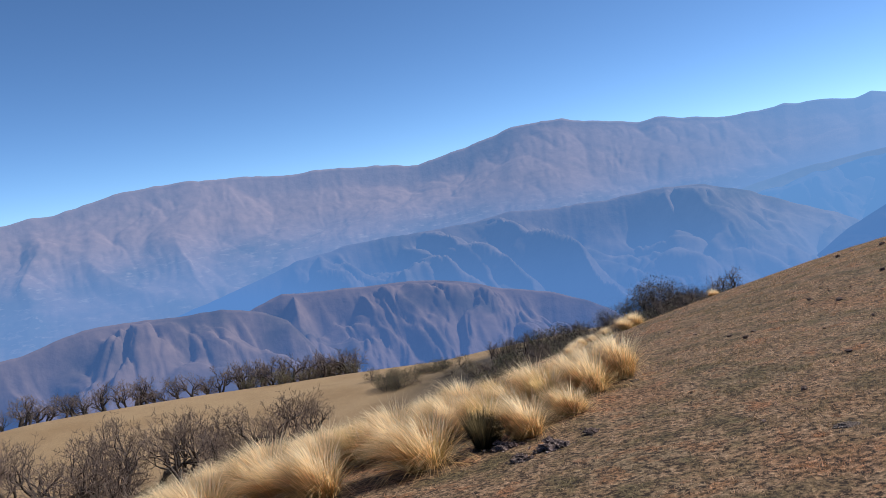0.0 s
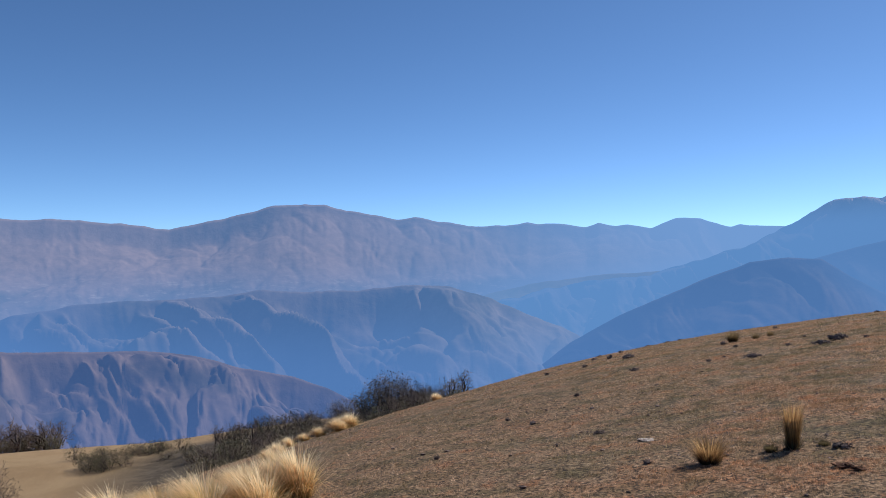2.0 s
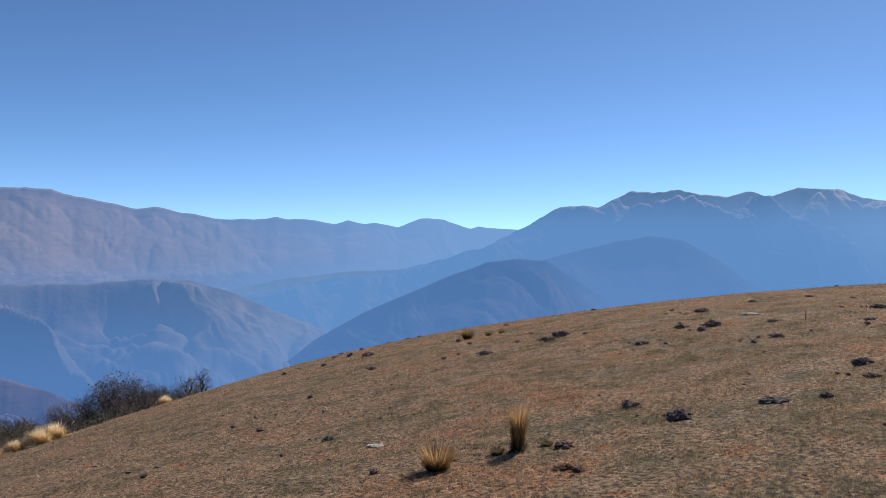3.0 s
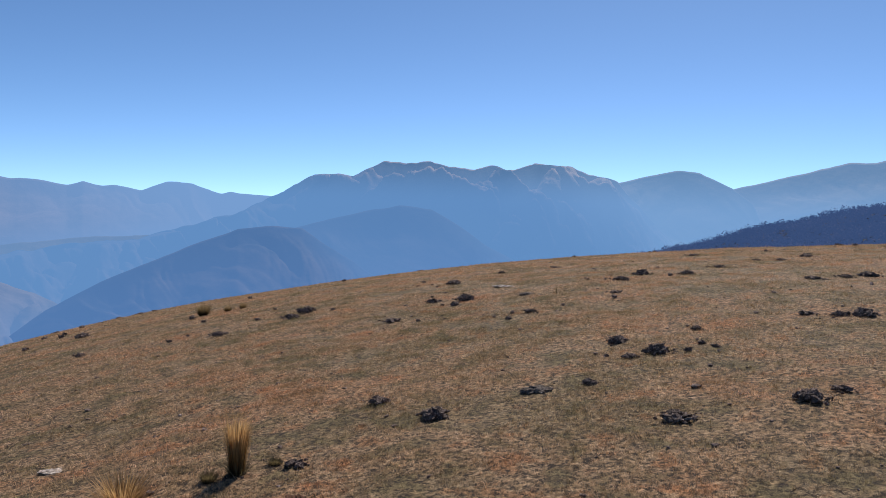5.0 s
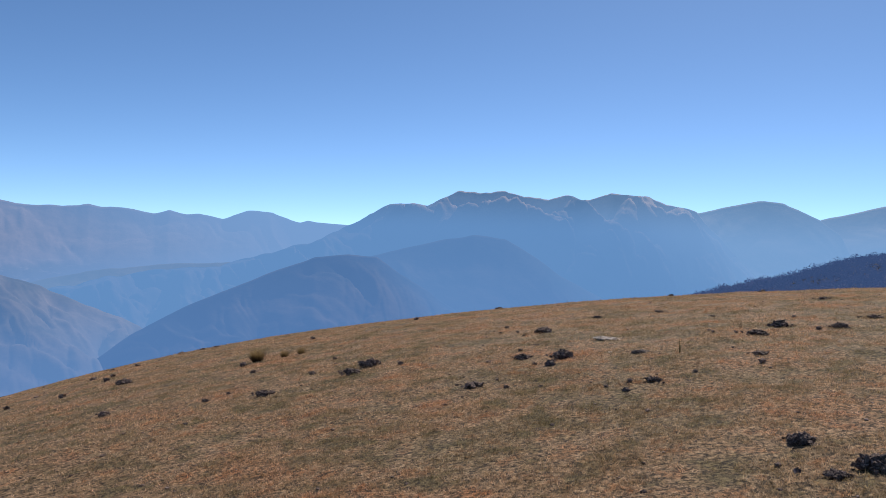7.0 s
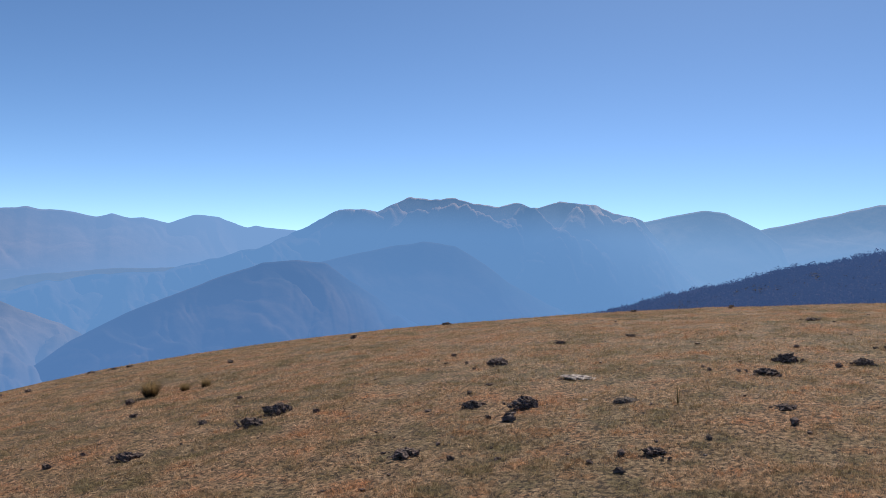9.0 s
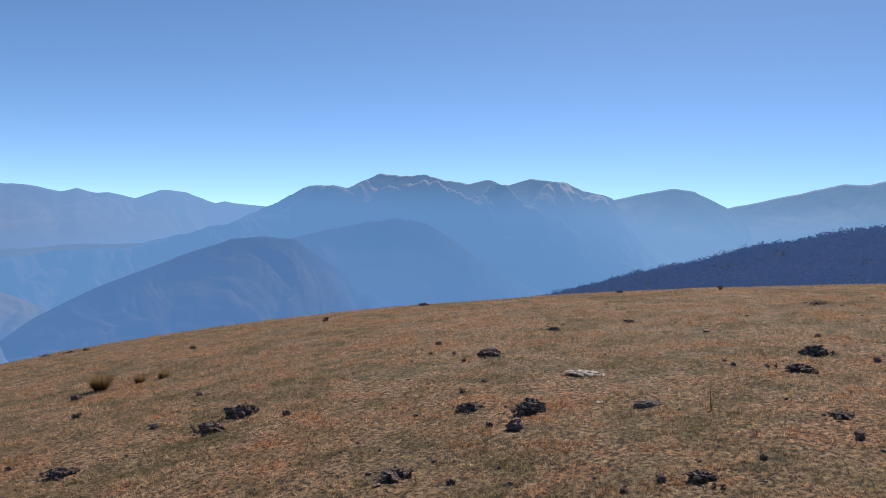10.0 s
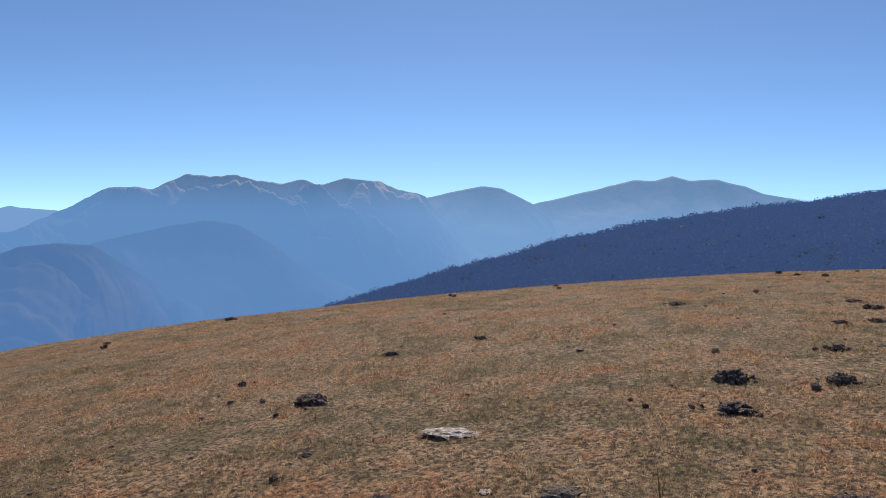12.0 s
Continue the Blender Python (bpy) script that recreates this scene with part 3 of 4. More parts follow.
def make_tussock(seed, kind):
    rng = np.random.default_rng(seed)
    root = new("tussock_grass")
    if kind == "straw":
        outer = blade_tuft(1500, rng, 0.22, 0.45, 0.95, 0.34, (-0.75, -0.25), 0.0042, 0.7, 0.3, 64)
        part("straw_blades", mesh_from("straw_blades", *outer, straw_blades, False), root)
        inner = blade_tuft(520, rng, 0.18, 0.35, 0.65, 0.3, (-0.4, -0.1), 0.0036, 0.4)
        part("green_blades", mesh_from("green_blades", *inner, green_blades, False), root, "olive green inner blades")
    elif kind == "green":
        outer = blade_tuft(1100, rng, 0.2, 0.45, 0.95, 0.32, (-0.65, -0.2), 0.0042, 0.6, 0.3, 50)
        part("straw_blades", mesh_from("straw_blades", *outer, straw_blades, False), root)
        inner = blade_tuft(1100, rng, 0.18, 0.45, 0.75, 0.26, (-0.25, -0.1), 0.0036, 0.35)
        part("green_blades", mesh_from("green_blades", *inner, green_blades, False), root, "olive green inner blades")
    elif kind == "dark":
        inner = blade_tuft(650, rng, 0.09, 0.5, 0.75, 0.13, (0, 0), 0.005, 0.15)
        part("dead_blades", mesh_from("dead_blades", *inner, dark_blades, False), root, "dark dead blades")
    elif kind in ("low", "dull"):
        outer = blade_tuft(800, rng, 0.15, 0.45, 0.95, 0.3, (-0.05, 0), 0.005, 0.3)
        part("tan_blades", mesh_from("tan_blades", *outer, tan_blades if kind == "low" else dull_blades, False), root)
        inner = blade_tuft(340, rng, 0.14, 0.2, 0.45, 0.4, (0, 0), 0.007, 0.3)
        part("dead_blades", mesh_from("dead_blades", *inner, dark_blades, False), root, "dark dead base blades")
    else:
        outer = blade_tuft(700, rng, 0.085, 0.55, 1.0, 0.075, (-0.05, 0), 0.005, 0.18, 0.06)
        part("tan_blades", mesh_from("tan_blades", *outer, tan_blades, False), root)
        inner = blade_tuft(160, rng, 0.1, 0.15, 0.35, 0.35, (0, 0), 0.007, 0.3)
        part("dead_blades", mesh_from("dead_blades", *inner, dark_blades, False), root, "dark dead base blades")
    core = part("root_crown", lump_mesh("root_crown", root_mat, rng, (0.17, 0.17, 0.07), 0.3), root, "dark matted root crown")
    core.location = (0, 0, 0.02)
    return root


def stand(ob, x, y, size, turn, sink=0.0, tall=1.0):
    return pose(x, y, spot(x, y, sink), 0, 0, turn) @ Matrix.Diagonal((size, size, size * tall, 1))


def place(made, spots, label, category, group, rng, sink=0.02, wide=0.12, tall=1.0, turn=360, size=1.0):
    """Copies of the made things on the ground; the first of each kind is used itself."""
    used = set()
    for k, (x, y, own) in enumerate(spots):
        ob = made[k % len(made)]
        m = stand(ob, x, y, own * size, rng.uniform(-turn / 2, turn / 2), sink, tall * rng.uniform(1 - wide, 1 + wide))
        if ob.name in used:
            ob = copy_thing(ob, m @ Matrix.Diagonal((*(1 / v for v in ob.scale), 1)))
        else:
            used.add(ob.name)
            ob.matrix_basis = m
        tagged(ob, label, category, group)


def build_tussocks():
    rng = np.random.default_rng(8)
    straw = [make_tussock(s, "straw") for s in (1, 2, 3)] + [make_tussock(4, "green")]
    front = [(1.5, 8.05, 0.85), (1.15, 7.6, 0.8), (0.8, 6.6, 0.62), (0.72, 7.6, 0.85), (0.38, 6.15, 0.72), (-0.42, 5.95, 0.95), (-0.75, 6.95, 0.95), (-1.1, 7.1, 0.8), (-1.25, 5.9, 0.9), (-1.85, 6.7, 0.9), (-2.3, 7.3, 0.85), (0.1, 6.95, 0.8), (-0.25, 7.5, 0.85), (-1.6, 6.2, 0.8), (-1.5, 7.4, 0.85), (-2.0, 7.7, 0.8)]
    back = [(1.4, 9.2, 0.7), (1.1, 8.9, 0.75), (0.67, 8.7, 0.75), (0.28, 8.8, 0.8), (-0.12, 8.7, 0.8), (-0.53, 8.9, 0.78), (-0.9, 8.5, 0.78), (-1.2, 8.1, 0.65), (-1.55, 8.6, 0.65), (-1.8, 8.4, 0.6), (-2.0, 8.2, 0.6), (-2.2, 8.0, 0.6), (-2.6, 7.6, 0.65), (-2.9, 7.3, 0.7), (0.35, 7.95, 0.75), (-0.3, 8.1, 0.7), (0.9, 8.2, 0.7), (-2.6, 6.4, 0.8), (-2.1, 5.7, 0.8)]
    place(straw, front + back, "large shaggy straw-coloured tussock on the hill's edge", "grass tussock", "tussock band", rng, turn=50, size=0.72, wide=0.22)
    far = [(3.9, 17.95, 0.8), (3.62, 17.7, 0.85), (3.2, 17.7, 0.6), (2.9, 17.9, 0.5), (2.3, 15.6, 0.5), (1.95, 14.0, 0.55), (1.7, 12.6, 0.5), (8.6, 27.0, 0.75)]
    place([copy_thing(straw[1], Matrix())], far, "small pale tussock on the brow of the hill", "grass tussock", "far tussocks", rng, turn=60, size=0.6)
    place([make_tussock(21, "dark")], [(0.02, 6.0, 0.5), (0.11, 6.06, 0.4)], "upright dark dead tussock between straw ones", "grass tussock", "dark tussocks", rng)
    place([make_tussock(31, "tan")], [(5.0, 5.68, 0.42)], "lone upright tan grass tuft with a dark base", "grass tuft", "lone tufts", rng)
    low = [make_tussock(34, "low")]
    place([make_tussock(37, "dull")], [(11.62, 15.1, 0.4), (12.05, 14.9, 0.22), (12.3, 14.75, 0.22)], "low dull brown grass tuft near the crest", "grass tuft", "lone tufts", rng, tall=0.85)
    place(low[:1], [(4.39, 5.88, 0.36)], "low bushy tan grass tuft on open turf", "grass tuft", "lone tufts", rng, tall=0.85)
    bush = [make_tussock(36, "dark")]
    place(bush, [(4.86, 5.76, 0.24), (5.22, 5.6, 0.2)], "small dark dead tuft beside a tan one", "grass tuft", "dark tufts", rng, tall=0.5)


build_tussocks()

# ---- dung, bare earth and stones ----
def make_pat(seed, lumps, flat, mat, name="dung_pat", spread=0.42, low=0.05, high=0.13):
    """A heap of lumps about one metre across, to be scaled."""
    rng = np.random.default_rng(seed)
    root = new(name)
    for k in range(lumps):
        stray = k > lumps * 0.72
        s = rng.uniform(low, high) * (0.55 if stray else 1.0)
        me = lump_mesh("lump", mat, rng, (s * rng.uniform(0.9, 1.8), s, s * flat * rng.uniform(0.7, 1.3)), 0.95, 2, 2.9)
        ob = part("lump", me, root)
        a, d = rng.uniform(0, 6.28), spread * (rng.uniform(0.9, 1.7) if stray else 0.85 * rng.random() ** 0.6)
        heap = 0 if stray else 0.22 * flat * (1 - d / spread) * rng.random()
        ob.location = (d * math.cos(a), 0.75 * d * math.sin(a), s * flat * 0.35 + heap)
        ob.rotation_euler = (rng.uniform(-0.4, 0.4), rng.uniform(-0.4, 0.4), rng.uniform(0, 6.28))
    return root


def make_stone(seed, mat, thick, name):
    rng = np.random.default_rng(seed)
    root = new(name)
    for k, (dx, dy, s) in enumerate(((0, 0, 0.4), (0.28, 0.05, 0.24), (-0.3, -0.04, 0.2))):
        me = lump_mesh("slab", mat, rng, (s, s * 0.75, thick * (1 - 0.25 * k)), 0.4, 3, 3.0)
        ob = part("slab", me, root)
        ob.location = (dx, dy, thick * 0.25)
    return root


def build_dung():
    rng = np.random.default_rng(12)
    heaps = [make_pat(s, 40, 0.82, soil_mat, "dung_pat", 0.44, 0.05, 0.13) for s in (1, 2, 3)]
    place(heaps, [(9.96, 16.5, 0.33), (7.95, 12.9, 0.2), (9.1, 11.25, 0.24), (10.25, 11.05, 0.32), (10.75, 11.2, 0.32), (6.36, 5.27, 0.26), (13.6, 10.45, 0.36), (11.38, 9.22, 0.24), (11.48, 8.68, 0.32), (8.44, 4.76, 0.15),
                  (8.7, 4.61, 0.28), (9.07, 5.18, 0.24), (9.8, 4.67, 0.14), (14.4, 7.23, 0.32), (14.45, 6.5, 0.26), (15.75, 10.85, 0.17), (23.4, 19.1, 0.32), (7.53, 4.68, 0.14), (7.59, 3.12, 0.25), (11.1, 3.42, 0.3), (11.0, 3.62, 0.2), (15.2, 4.05, 0.28)],
          "dark lumpy heap of dried dung on short turf", "dung pat", "dung pats", rng, -0.006, size=1.0)
    flats = [make_pat(s, 28, 0.5, soil_mat, "dung_pat", 0.5, 0.05, 0.13) for s in (5, 6)]
    # (0.5, 5.5) and (0.8, 5.65) stand in for tussock shadow and earth
    place(flats, [(4.66, 8.15, 0.18), (5.25, 5.45, 0.19), (6.91, 3.74, 0.3), (19.9, 8.37, 0.32), (10.46, 6.97, 0.22), (9.9, 8.71, 0.28), (13.44, 7.19, 0.36), (11.98, 6.56, 0.22), (15.9, 6.49, 0.3), (16.75, 10.2, 0.22), (17.95, 6.0, 0.26),
                  (6.51, 5.92, 0.22), (12.3, 9.68, 0.14), (0.5, 5.5, 0.3), (0.8, 5.65, 0.16), (11.0, 3.95, 0.2), (14.8, 4.3, 0.3), (14.2, 4.6, 0.3), (7.95, 3.0, 0.2),
                  (17.3, 27.6, 0.34), (17.1, 26.0, 0.3), (17.2, 25.3, 0.3), (13.3, 24.0, 0.3), (19.5, 5.91, 0.34), (17.66, 6.35, 0.22), (20.4, 6.08, 0.28), (0.28, 5.37, 0.22), (0.17, 5.85, 0.26)],
          "flat weathered dark dung in the turf, earth and shadow beside tussocks", "dung pat", "flat dung pats", rng, -0.008, size=0.9)
    place([make_pat(9, 16, 0.3, rust_soil_mat, "bare_earth", 0.5, 0.06, 0.12)], [(4.83, 4.94, 0.26)], "rust-brown patch of bare broken earth", "earth patch", "", rng, 0.0)
    small = [make_pat(s, 3, 0.95, soil_mat, "dung_lump", 0.22, 0.18, 0.3) for s in (14, 15)]
    place(small, [(11.24, 19.7, 0.16), (11.2, 20.5, 0.19), (4.63, 9.75, 0.1), (4.6, 10.5, 0.07), (4.1, 6.28, 0.08), (9.2, 4.41, 0.08), (8.82, 4.4, 0.1), (9.12, 4.25, 0.08), (18.65, 18.15, 0.19), (10.98, 8.52, 0.14), (10.36, 7.17, 0.08), (10.04, 7.03, 0.09),
                  (11.07, 14.67, 0.17), (10.19, 11.74, 0.1), (14.17, 6.67, 0.1), (15.61, 7.47, 0.08), (19.43, 18.9, 0.17), (27.5, 6.8, 0.16)],
          "single dark lump of dried dung", "dung lump", "dung lumps", rng, -0.002, size=0.9)
    place([copy_thing(small[0], Matrix())], [(26.5, 6.25, 0.18), (29.0, 7.2, 0.2), (29.0, 5.5, 0.12), (14.38, 11.8, 0.1), (13.65, 11.0, 0.08), (9.2, 17.2, 0.16), (8.6, 18.0, 0.16), (10.6, 18.6, 0.16), (11.0, 8.75, 0.07), (13.2, 10.55, 0.07),
                  (13.4, 22.9, 0.18), (14.9, 17.7, 0.14), (10.34, 13.34, 0.12), (8.64, 11.8, 0.1), (10.78, 10.71, 0.09), (11.31, 12.63, 0.08), (24.2, 13.7, 0.16), (9.91, 8.3, 0.08), (24.8, 11.5, 0.14), (10.91, 6.77, 0.07), (13.45, 7.73, 0.06),
                  (3.04, 8.65, 0.08), (13.67, 11.37, 0.07), (11.89, 9.62, 0.07), (22.1, 7.4, 0.15), (13.62, 7.86, 0.06), (24.9, 14.1, 0.15), (26.4, 12.0, 0.15), (2.25, 5.38, 0.06), (5.9, 11.1, 0.1), (4.11, 7.99, 0.06)],
          "single dark lump of dried dung", "dung lump", "dung lumps", rng, -0.002, size=0.9)
    place([make_stone(3, stone_mat, 0.06, "flat_stone"), make_stone(4, stone_mat, 0.06, "flat_stone")],
          [(4.72, 7.24, 0.24), (12.75, 8.85, 0.4), (11.86, 8.27, 0.12)], "pale flat weathered stone bedded in turf", "stone", "pale stones", rng, 0.006)
    place([make_stone(7, slab_mat, 0.13, "grey_stone"), make_stone(8, slab_mat, 0.14, "grey_stone")],
          [(7.22, 4.95, 0.27), (11.86, 7.86, 0.27), (2.03, 4.35, 0.17), (1.58, 7.6, 0.13), (16.17, 6.09, 0.15)], "rough grey stone bedded in turf", "stone", "grey stones", rng, 0.012)
    # one thin dead stalk standing in the turf
    stalk = new("dead_stalk", mesh_from("dead_stalk", *blade_tuft(3, rng, 0.01, 0.16, 0.2, 0.1, (0, 0), 0.004, 0.1), dark_blades, False))
    stalk.location = (11.81, 7.38, spot(11.81, 7.38))
    tagged(stalk, "thin dead brown stalk standing in turf", "dead stalk")


build_dung()


def build_crumbs():
    """Crumbs of earth strewn over the turf."""
    rng = np.random.default_rng(19)
    bm = bmesh.new()
    bmesh.ops.create_icosphere(bm, subdivisions=1, radius=1)
    base = np.array([v.co[:] for v in bm.verts])
    tri = np.array([[v.index for v in f.verts] for f in bm.faces])
    bm.free()
    n = 1500
    r = 3 + 27 * rng.random(n)
    a, along = np.radians(rng.uniform(-10, 108, n)), rng.random(n)
    x, y = along * 7 + r * np.sin(a), along * 6 + r * np.cos(a)
    s = rng.gamma(1.6, 0.004, n) + 0.004
    v = base[None] * (1 + rng.normal(0, 0.25, (n, len(base), 1)))
    v = v * (s[:, None] * np.array([1.5, 1.2, 0.7])[None, :] * rng.uniform(0.7, 1.3, (n, 3)))[:, None, :]
    v = v + np.stack([x, y, height(x, y) + s * 0.4], -1)[:, None, :]
    f = tri[None] + (np.arange(n) * len(base))[:, None, None]
    me = mesh_from("earth_crumbs", v.reshape(-1, 3), f.reshape(-1, 3), soil_mat, False)
    tagged(new("earth_crumbs", me), "small dark crumbs of earth strewn over turf", "earth crumbs", kind="stuff")


build_crumbs()

# ---- trees ----
def tube(verts, faces, pts, radii, sides):
    start = len(verts)
    for k, (p, r) in enumerate(zip(pts, radii)):
        d = (pts[min(k + 1, len(pts) - 1)] - pts[max(k - 1, 0)]).normalized()
        u = d.orthogonal().normalized()
        w = d.cross(u)
        for s in range(sides):
            a = 2 * math.pi * s / sides
            verts.append(p + (u * math.cos(a) + w * math.sin(a)) * r)
    for k in range(len(pts) - 1):
        for s in range(sides):
            q = (s + 1) % sides
            b = start + k * sides
            faces.append((b + s, b + q, b + sides + q, b + sides + s))


def grow(rng, limbs, twigs, p, d, length, radius, level, last, thin=0.012):
    pts, radii = [p.copy()], [radius]
    steps = (4, 4, 4, 3, 2, 2)[level]
    for k in range(steps):
        d = (d + Vector(rng.normal(0, 0.26, 3)) + Vector((0, 0, 0.10))).normalized()
        p = p + d * (length / steps)
        pts.append(p.copy())
        radii.append(radius * (1 - 0.5 * (k + 1) / steps))
    verts, faces = limbs if level < 3 else twigs
    tube(verts, faces, pts, radii, (7, 6, 4, 3, 3, 3)[level])
    if level >= last:
        return
    for k in range((4, 4, 4, 3, 3)[level]):
        at = 1 + int(rng.integers(1, max(steps, 2))) if k else steps
        at = min(at, steps)
        side = Vector(rng.normal(0, 1, 3))
        side = (side - d * side.dot(d)).normalized()
        turn = (d * rng.uniform(0.5, 0.9) + side * rng.uniform(0.6, 1.0) + Vector((0, 0, 0.1))).normalized()
        grow(rng, limbs, twigs, pts[at], turn, length * rng.uniform(0.52, 0.75), max(radii[at] * rng.uniform(0.62, 0.85), thin), level + 1, last, thin)


def make_tree(seed, last=5, dense=False):
    """A gnarled bare tree about five metres high."""
    rng = np.random.default_rng(seed)
    root = new("bare_tree")
    limbs, twigs = ([], []), ([], [])
    for k in range(int(rng.integers(1, 3))):
        lean = Vector((rng.uniform(-0.5, 0.5), rng.uniform(-0.5, 0.5), 1)).normalized()
        grow(rng, limbs, twigs, Vector((rng.uniform(-0.2, 0.2), rng.uniform(-0.2, 0.2), -0.4)), lean, 2.0, 0.2, 0, last, 0.008 if last > 4 else 0.017)
    fit = 5.0 / max(v.z for v in twigs[0])
    for verts in (limbs[0], twigs[0]):
        for v in verts:
            v *= fit
    part("trunk", mesh_from("trunk", *limbs, bark_mat), root, "dark gnarled trunk and limbs")
    part("crown", mesh_from("crown", *twigs, twig_mat, False), root, "fine bare brown twigs")
    if dense:
        v, f = leaf_cloud(rng, 2400, (2.3, 2.3, 1.8), 0.05, 0.3)
        v[:, 2] += 3.2
        part("brush", mesh_from("brush", v, f, dim_mat, False), root, "dense dark grey-brown twig ends")
    return root


def leaf_cloud(rng, count, spread, size, hollow=0.35):
    """Small three-cornered leaf clumps in an uneven crown."""
    d = rng.normal(0, 1, (count, 3))
    d = d / np.linalg.norm(d, axis=1)[:, None]
    lobe = 0.75 + 0.5 * vnoise(d[:, 0] * 2.2 + 9, d[:, 1] * 2.2 + d[:, 2] * 2 + 5, int(rng.integers(1, 900)))
    c = d * (hollow + (1 - hollow) * rng.random((count, 1)) ** 0.5) * lobe[:, None] * np.array(spread)
    k = rng.normal(0, size, (count, 3, 3))
    return (c[:, None, :] + k).reshape(-1, 3), np.arange(count * 3).reshape(-1, 3)


def make_shrub(seed, mat, label):
    rng = np.random.default_rng(seed)
    root = new("shrub")
    limbs, twigs = ([], []), ([], [])
    for k in range(3):
        lean = Vector((rng.uniform(-0.9, 0.9), rng.uniform(-0.9, 0.9), 1)).normalized()
        grow(rng, limbs, twigs, Vector((0, 0, -0.2)), lean, 0.9, 0.05, 1, 3, 0.014)
    part("stem", mesh_from("stem", *limbs, bark_mat), root, "dark thin stems")
    part("crown", mesh_from("crown", *twigs, twig_mat, False), root, "fine bare brown twigs")
    v, f = leaf_cloud(rng, 900, (1.1, 1.1, 0.75), 0.036)
    v[:, 2] += 0.8
    part("foliage", mesh_from("foliage", v, f, mat, False), root, label)
    return root


def polar(az, r):
    return CENTRE[0] + r * math.sin(radians(az)), CENTRE[1] + r * math.cos(radians(az))


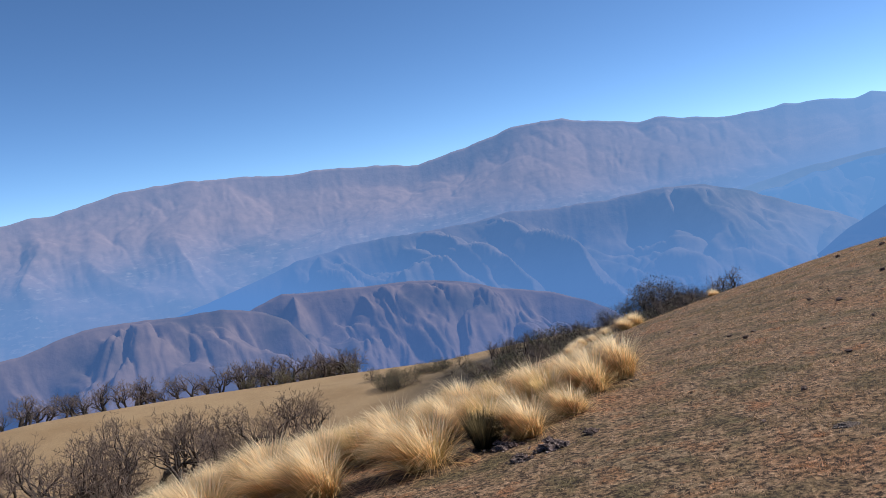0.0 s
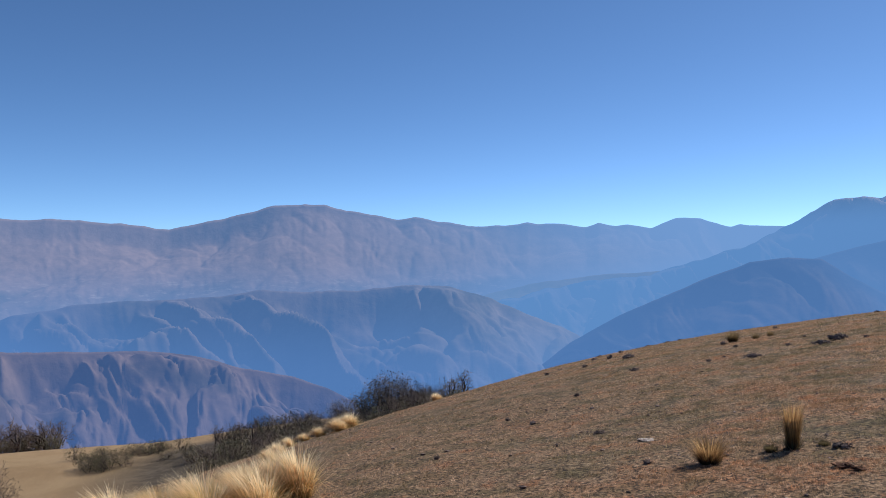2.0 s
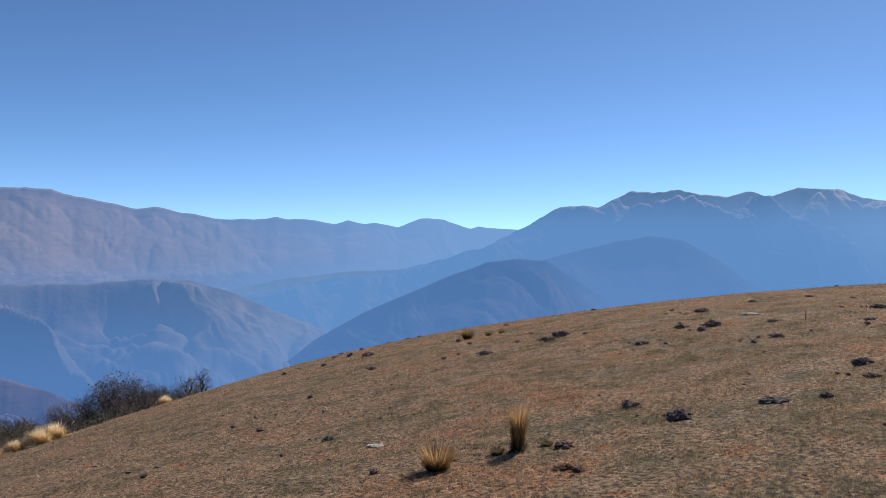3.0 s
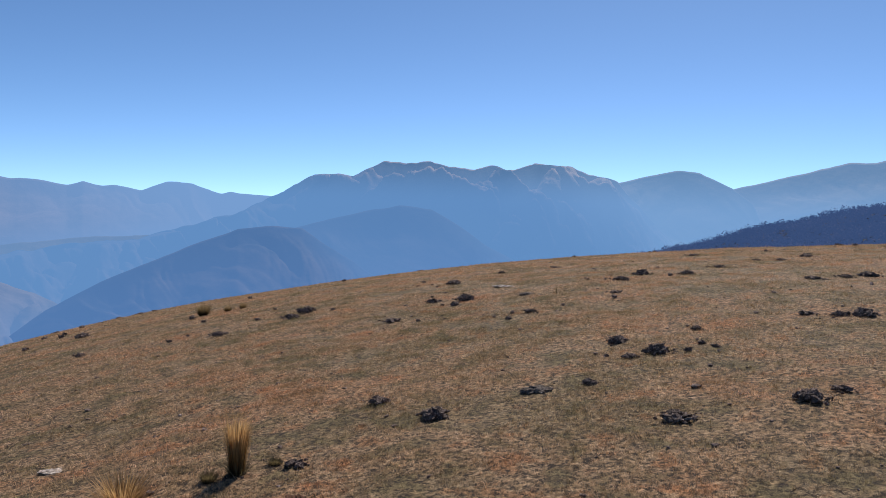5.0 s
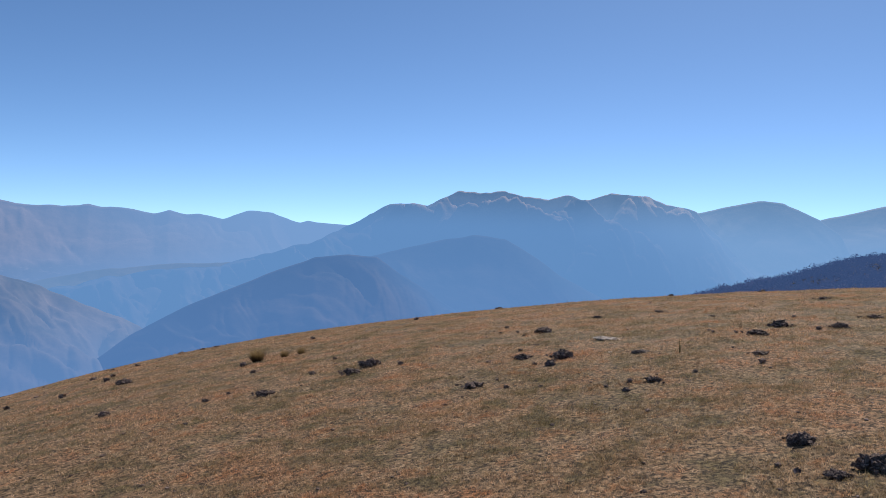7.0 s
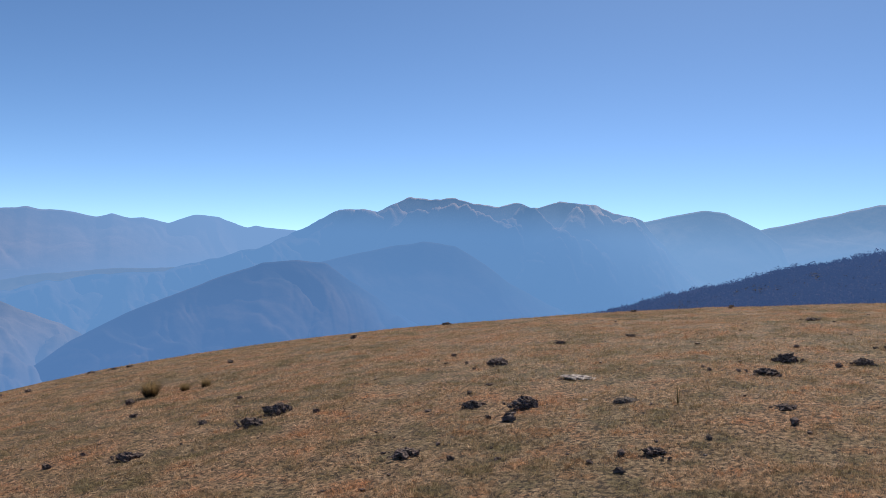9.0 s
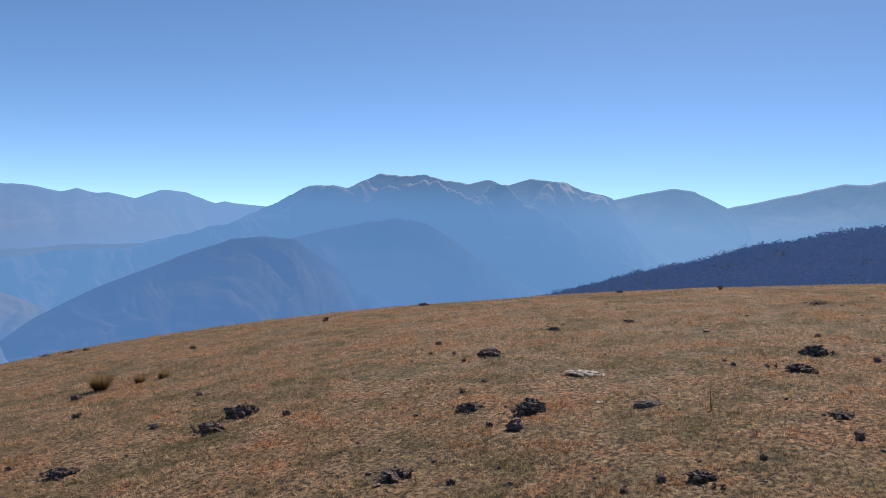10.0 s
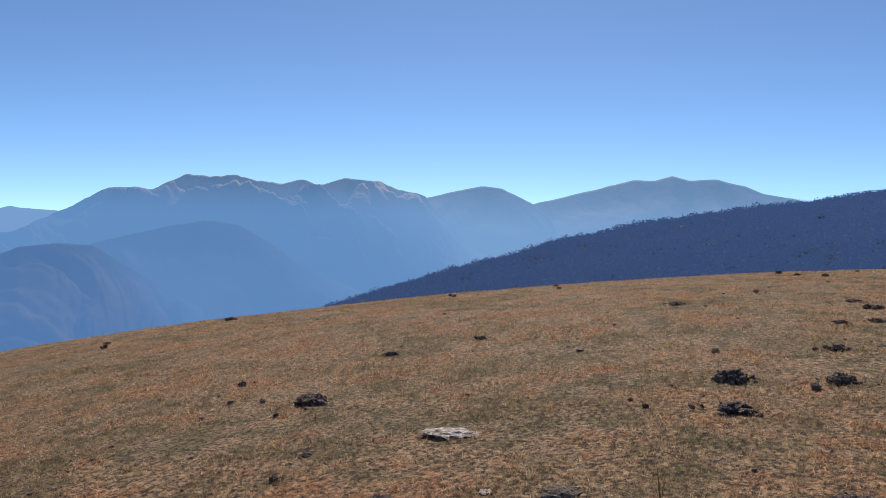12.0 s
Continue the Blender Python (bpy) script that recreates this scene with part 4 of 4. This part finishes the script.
def build_trees():
    rng = np.random.default_rng(33)
    trees = [make_tree(s) for s in (51, 52, 53, 54, 55, 56)]
    near = []
    for az, r, s in ((-36.5, 60, 1.25), (-34.5, 66, 1.15), (-33, 58, 1.1), (-31, 64, 0.95), (-29.5, 59, 1.0), (-27.6, 64, 1.0), (-26.3, 60, 0.95), (-24.6, 65, 0.95), (-23, 61, 0.8), (-21.3, 67, 0.85), (-19.6, 66, 0.95), (-18.3, 70, 0.9), (-17.2, 67, 0.75), (-15.5, 72, 0.7), (-28.6, 67, 1.0), (-25.4, 56, 0.8), (-22.2, 69, 0.85), (-32, 55, 0.85), (-20.5, 63, 0.75), (-38.5, 64, 1.25), (-40.5, 60, 1.3)):
        near.append((*polar(az, r), s * 1.4))
    place(trees, near, "bare gnarled leafless tree on the grassy slope", "bare tree", "trees below the hill", rng, 0.1)
    rest = [make_tree(s, 4) for s in (57, 58, 59, 60, 64, 65)]
    row = [(*polar(az + rng.uniform(-0.3, 0.3), 119 + rng.uniform(-2, 7)), rng.uniform(0.85, 1.1)) for az in np.arange(-33, -19.5, 0.6)]
    row += [(*polar(az + rng.uniform(-0.3, 0.3), 120 + rng.uniform(-3, 8)), rng.uniform(0.95, 1.2)) for az in np.arange(-18.6, -9.5, 0.5)]
    place(rest, [(x, y, 0.84 * size) for x, y, size in row], "bare dark tree in a row behind the saddle", "bare tree", "trees behind the saddle", rng, 0.1)
    wood = [copy_thing(t, Matrix()) for t in rest]
    place([make_tree(66, 5, True), make_tree(67, 5, True)], [(*polar(11.5, 80), 1.12), (*polar(12.7, 81), 0.95), (*polar(14.0, 82), 0.65), (*polar(10.3, 80), 0.8), (*polar(15.2, 83), 0.5)], "dense dark bare tree at the top of the wooded slope", "bare tree", "wooded slope", rng, 0.1)
    spots = [(*polar(17.2, 86), 0.7), (*polar(16.4, 85), 0.7)]
    for k in range(70):
        az = rng.uniform(-3, 15.5)
        spots.append((*polar(az, rng.uniform(66, 100)), rng.uniform(0.42, 0.62) * (0.85 + 0.012 * az)))
    place(wood, spots, "bare dark tree in the wooded slope below the hill", "bare tree", "wooded slope", rng, 0.15)
    scrub = [make_shrub(61, scrub_mat, "dull brown leaves"), make_shrub(62, evergreen_mat, "dull green leaves"), make_shrub(63, scrub_mat, "dull brown leaves")]
    spots = [(*polar(rng.uniform(-3, 17), rng.uniform(60, 98)), rng.uniform(0.9, 1.6)) for k in range(120)]
    place(scrub, spots, "low dull brushwood shrub between bare trees", "shrub", "brushwood", rng, 0.15)
    patch = [copy_thing(t, Matrix()) for t in scrub]
    spots = [(*polar(rng.uniform(-9.5, -2.5), rng.uniform(88, 100)), rng.uniform(0.7, 1.3)) for k in range(26)]
    spots += [(*polar(rng.uniform(-18, -10), rng.uniform(114, 122)), rng.uniform(0.9, 1.5)) for k in range(26)]
    spots += [(*polar(rng.uniform(-38, -18), rng.uniform(56, 70)), rng.uniform(0.7, 1.2)) for k in range(34)]
    place(patch, spots, "low brown shrub at the edge of the meadow", "shrub", "meadow shrubs", rng, 0.15)


build_trees()

# ---- the wooded ridge across the valley ----
def build_forest():
    rng = np.random.default_rng(71)
    # blue emission in the trees' material stands in for haze
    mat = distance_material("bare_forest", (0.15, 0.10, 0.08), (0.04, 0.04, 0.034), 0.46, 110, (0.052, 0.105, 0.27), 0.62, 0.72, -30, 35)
    n = 14000
    az, r = rng.uniform(56, 112, n), 240 + 290 * rng.random(n) ** 0.8
    x, y = CENTRE[0] + r * np.sin(np.radians(az)), CENTRE[1] + r * np.cos(np.radians(az))
    z = height(x, y)
    tall = rng.uniform(3.0, 5.6, n) + 1.3 * (rng.random(n) < 0.1)
    per = 36
    d = rng.normal(0, 1, (n, per, 3))
    d = d / np.linalg.norm(d, axis=2)[:, :, None] * rng.random((n, per, 1)) ** 0.4
    c = d * (tall[:, None, None] * np.array([0.42, 0.42, 0.4]))
    c[:, :, 2] += tall[:, None] * 0.58
    c = c + np.stack([x, y, z], -1)[:, None, :]
    v = c[:, :, None, :] + rng.normal(0, 0.4, (n, per, 3, 3))
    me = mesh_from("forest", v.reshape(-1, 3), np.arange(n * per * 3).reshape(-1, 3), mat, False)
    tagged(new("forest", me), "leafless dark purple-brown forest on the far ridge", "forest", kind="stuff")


build_forest()
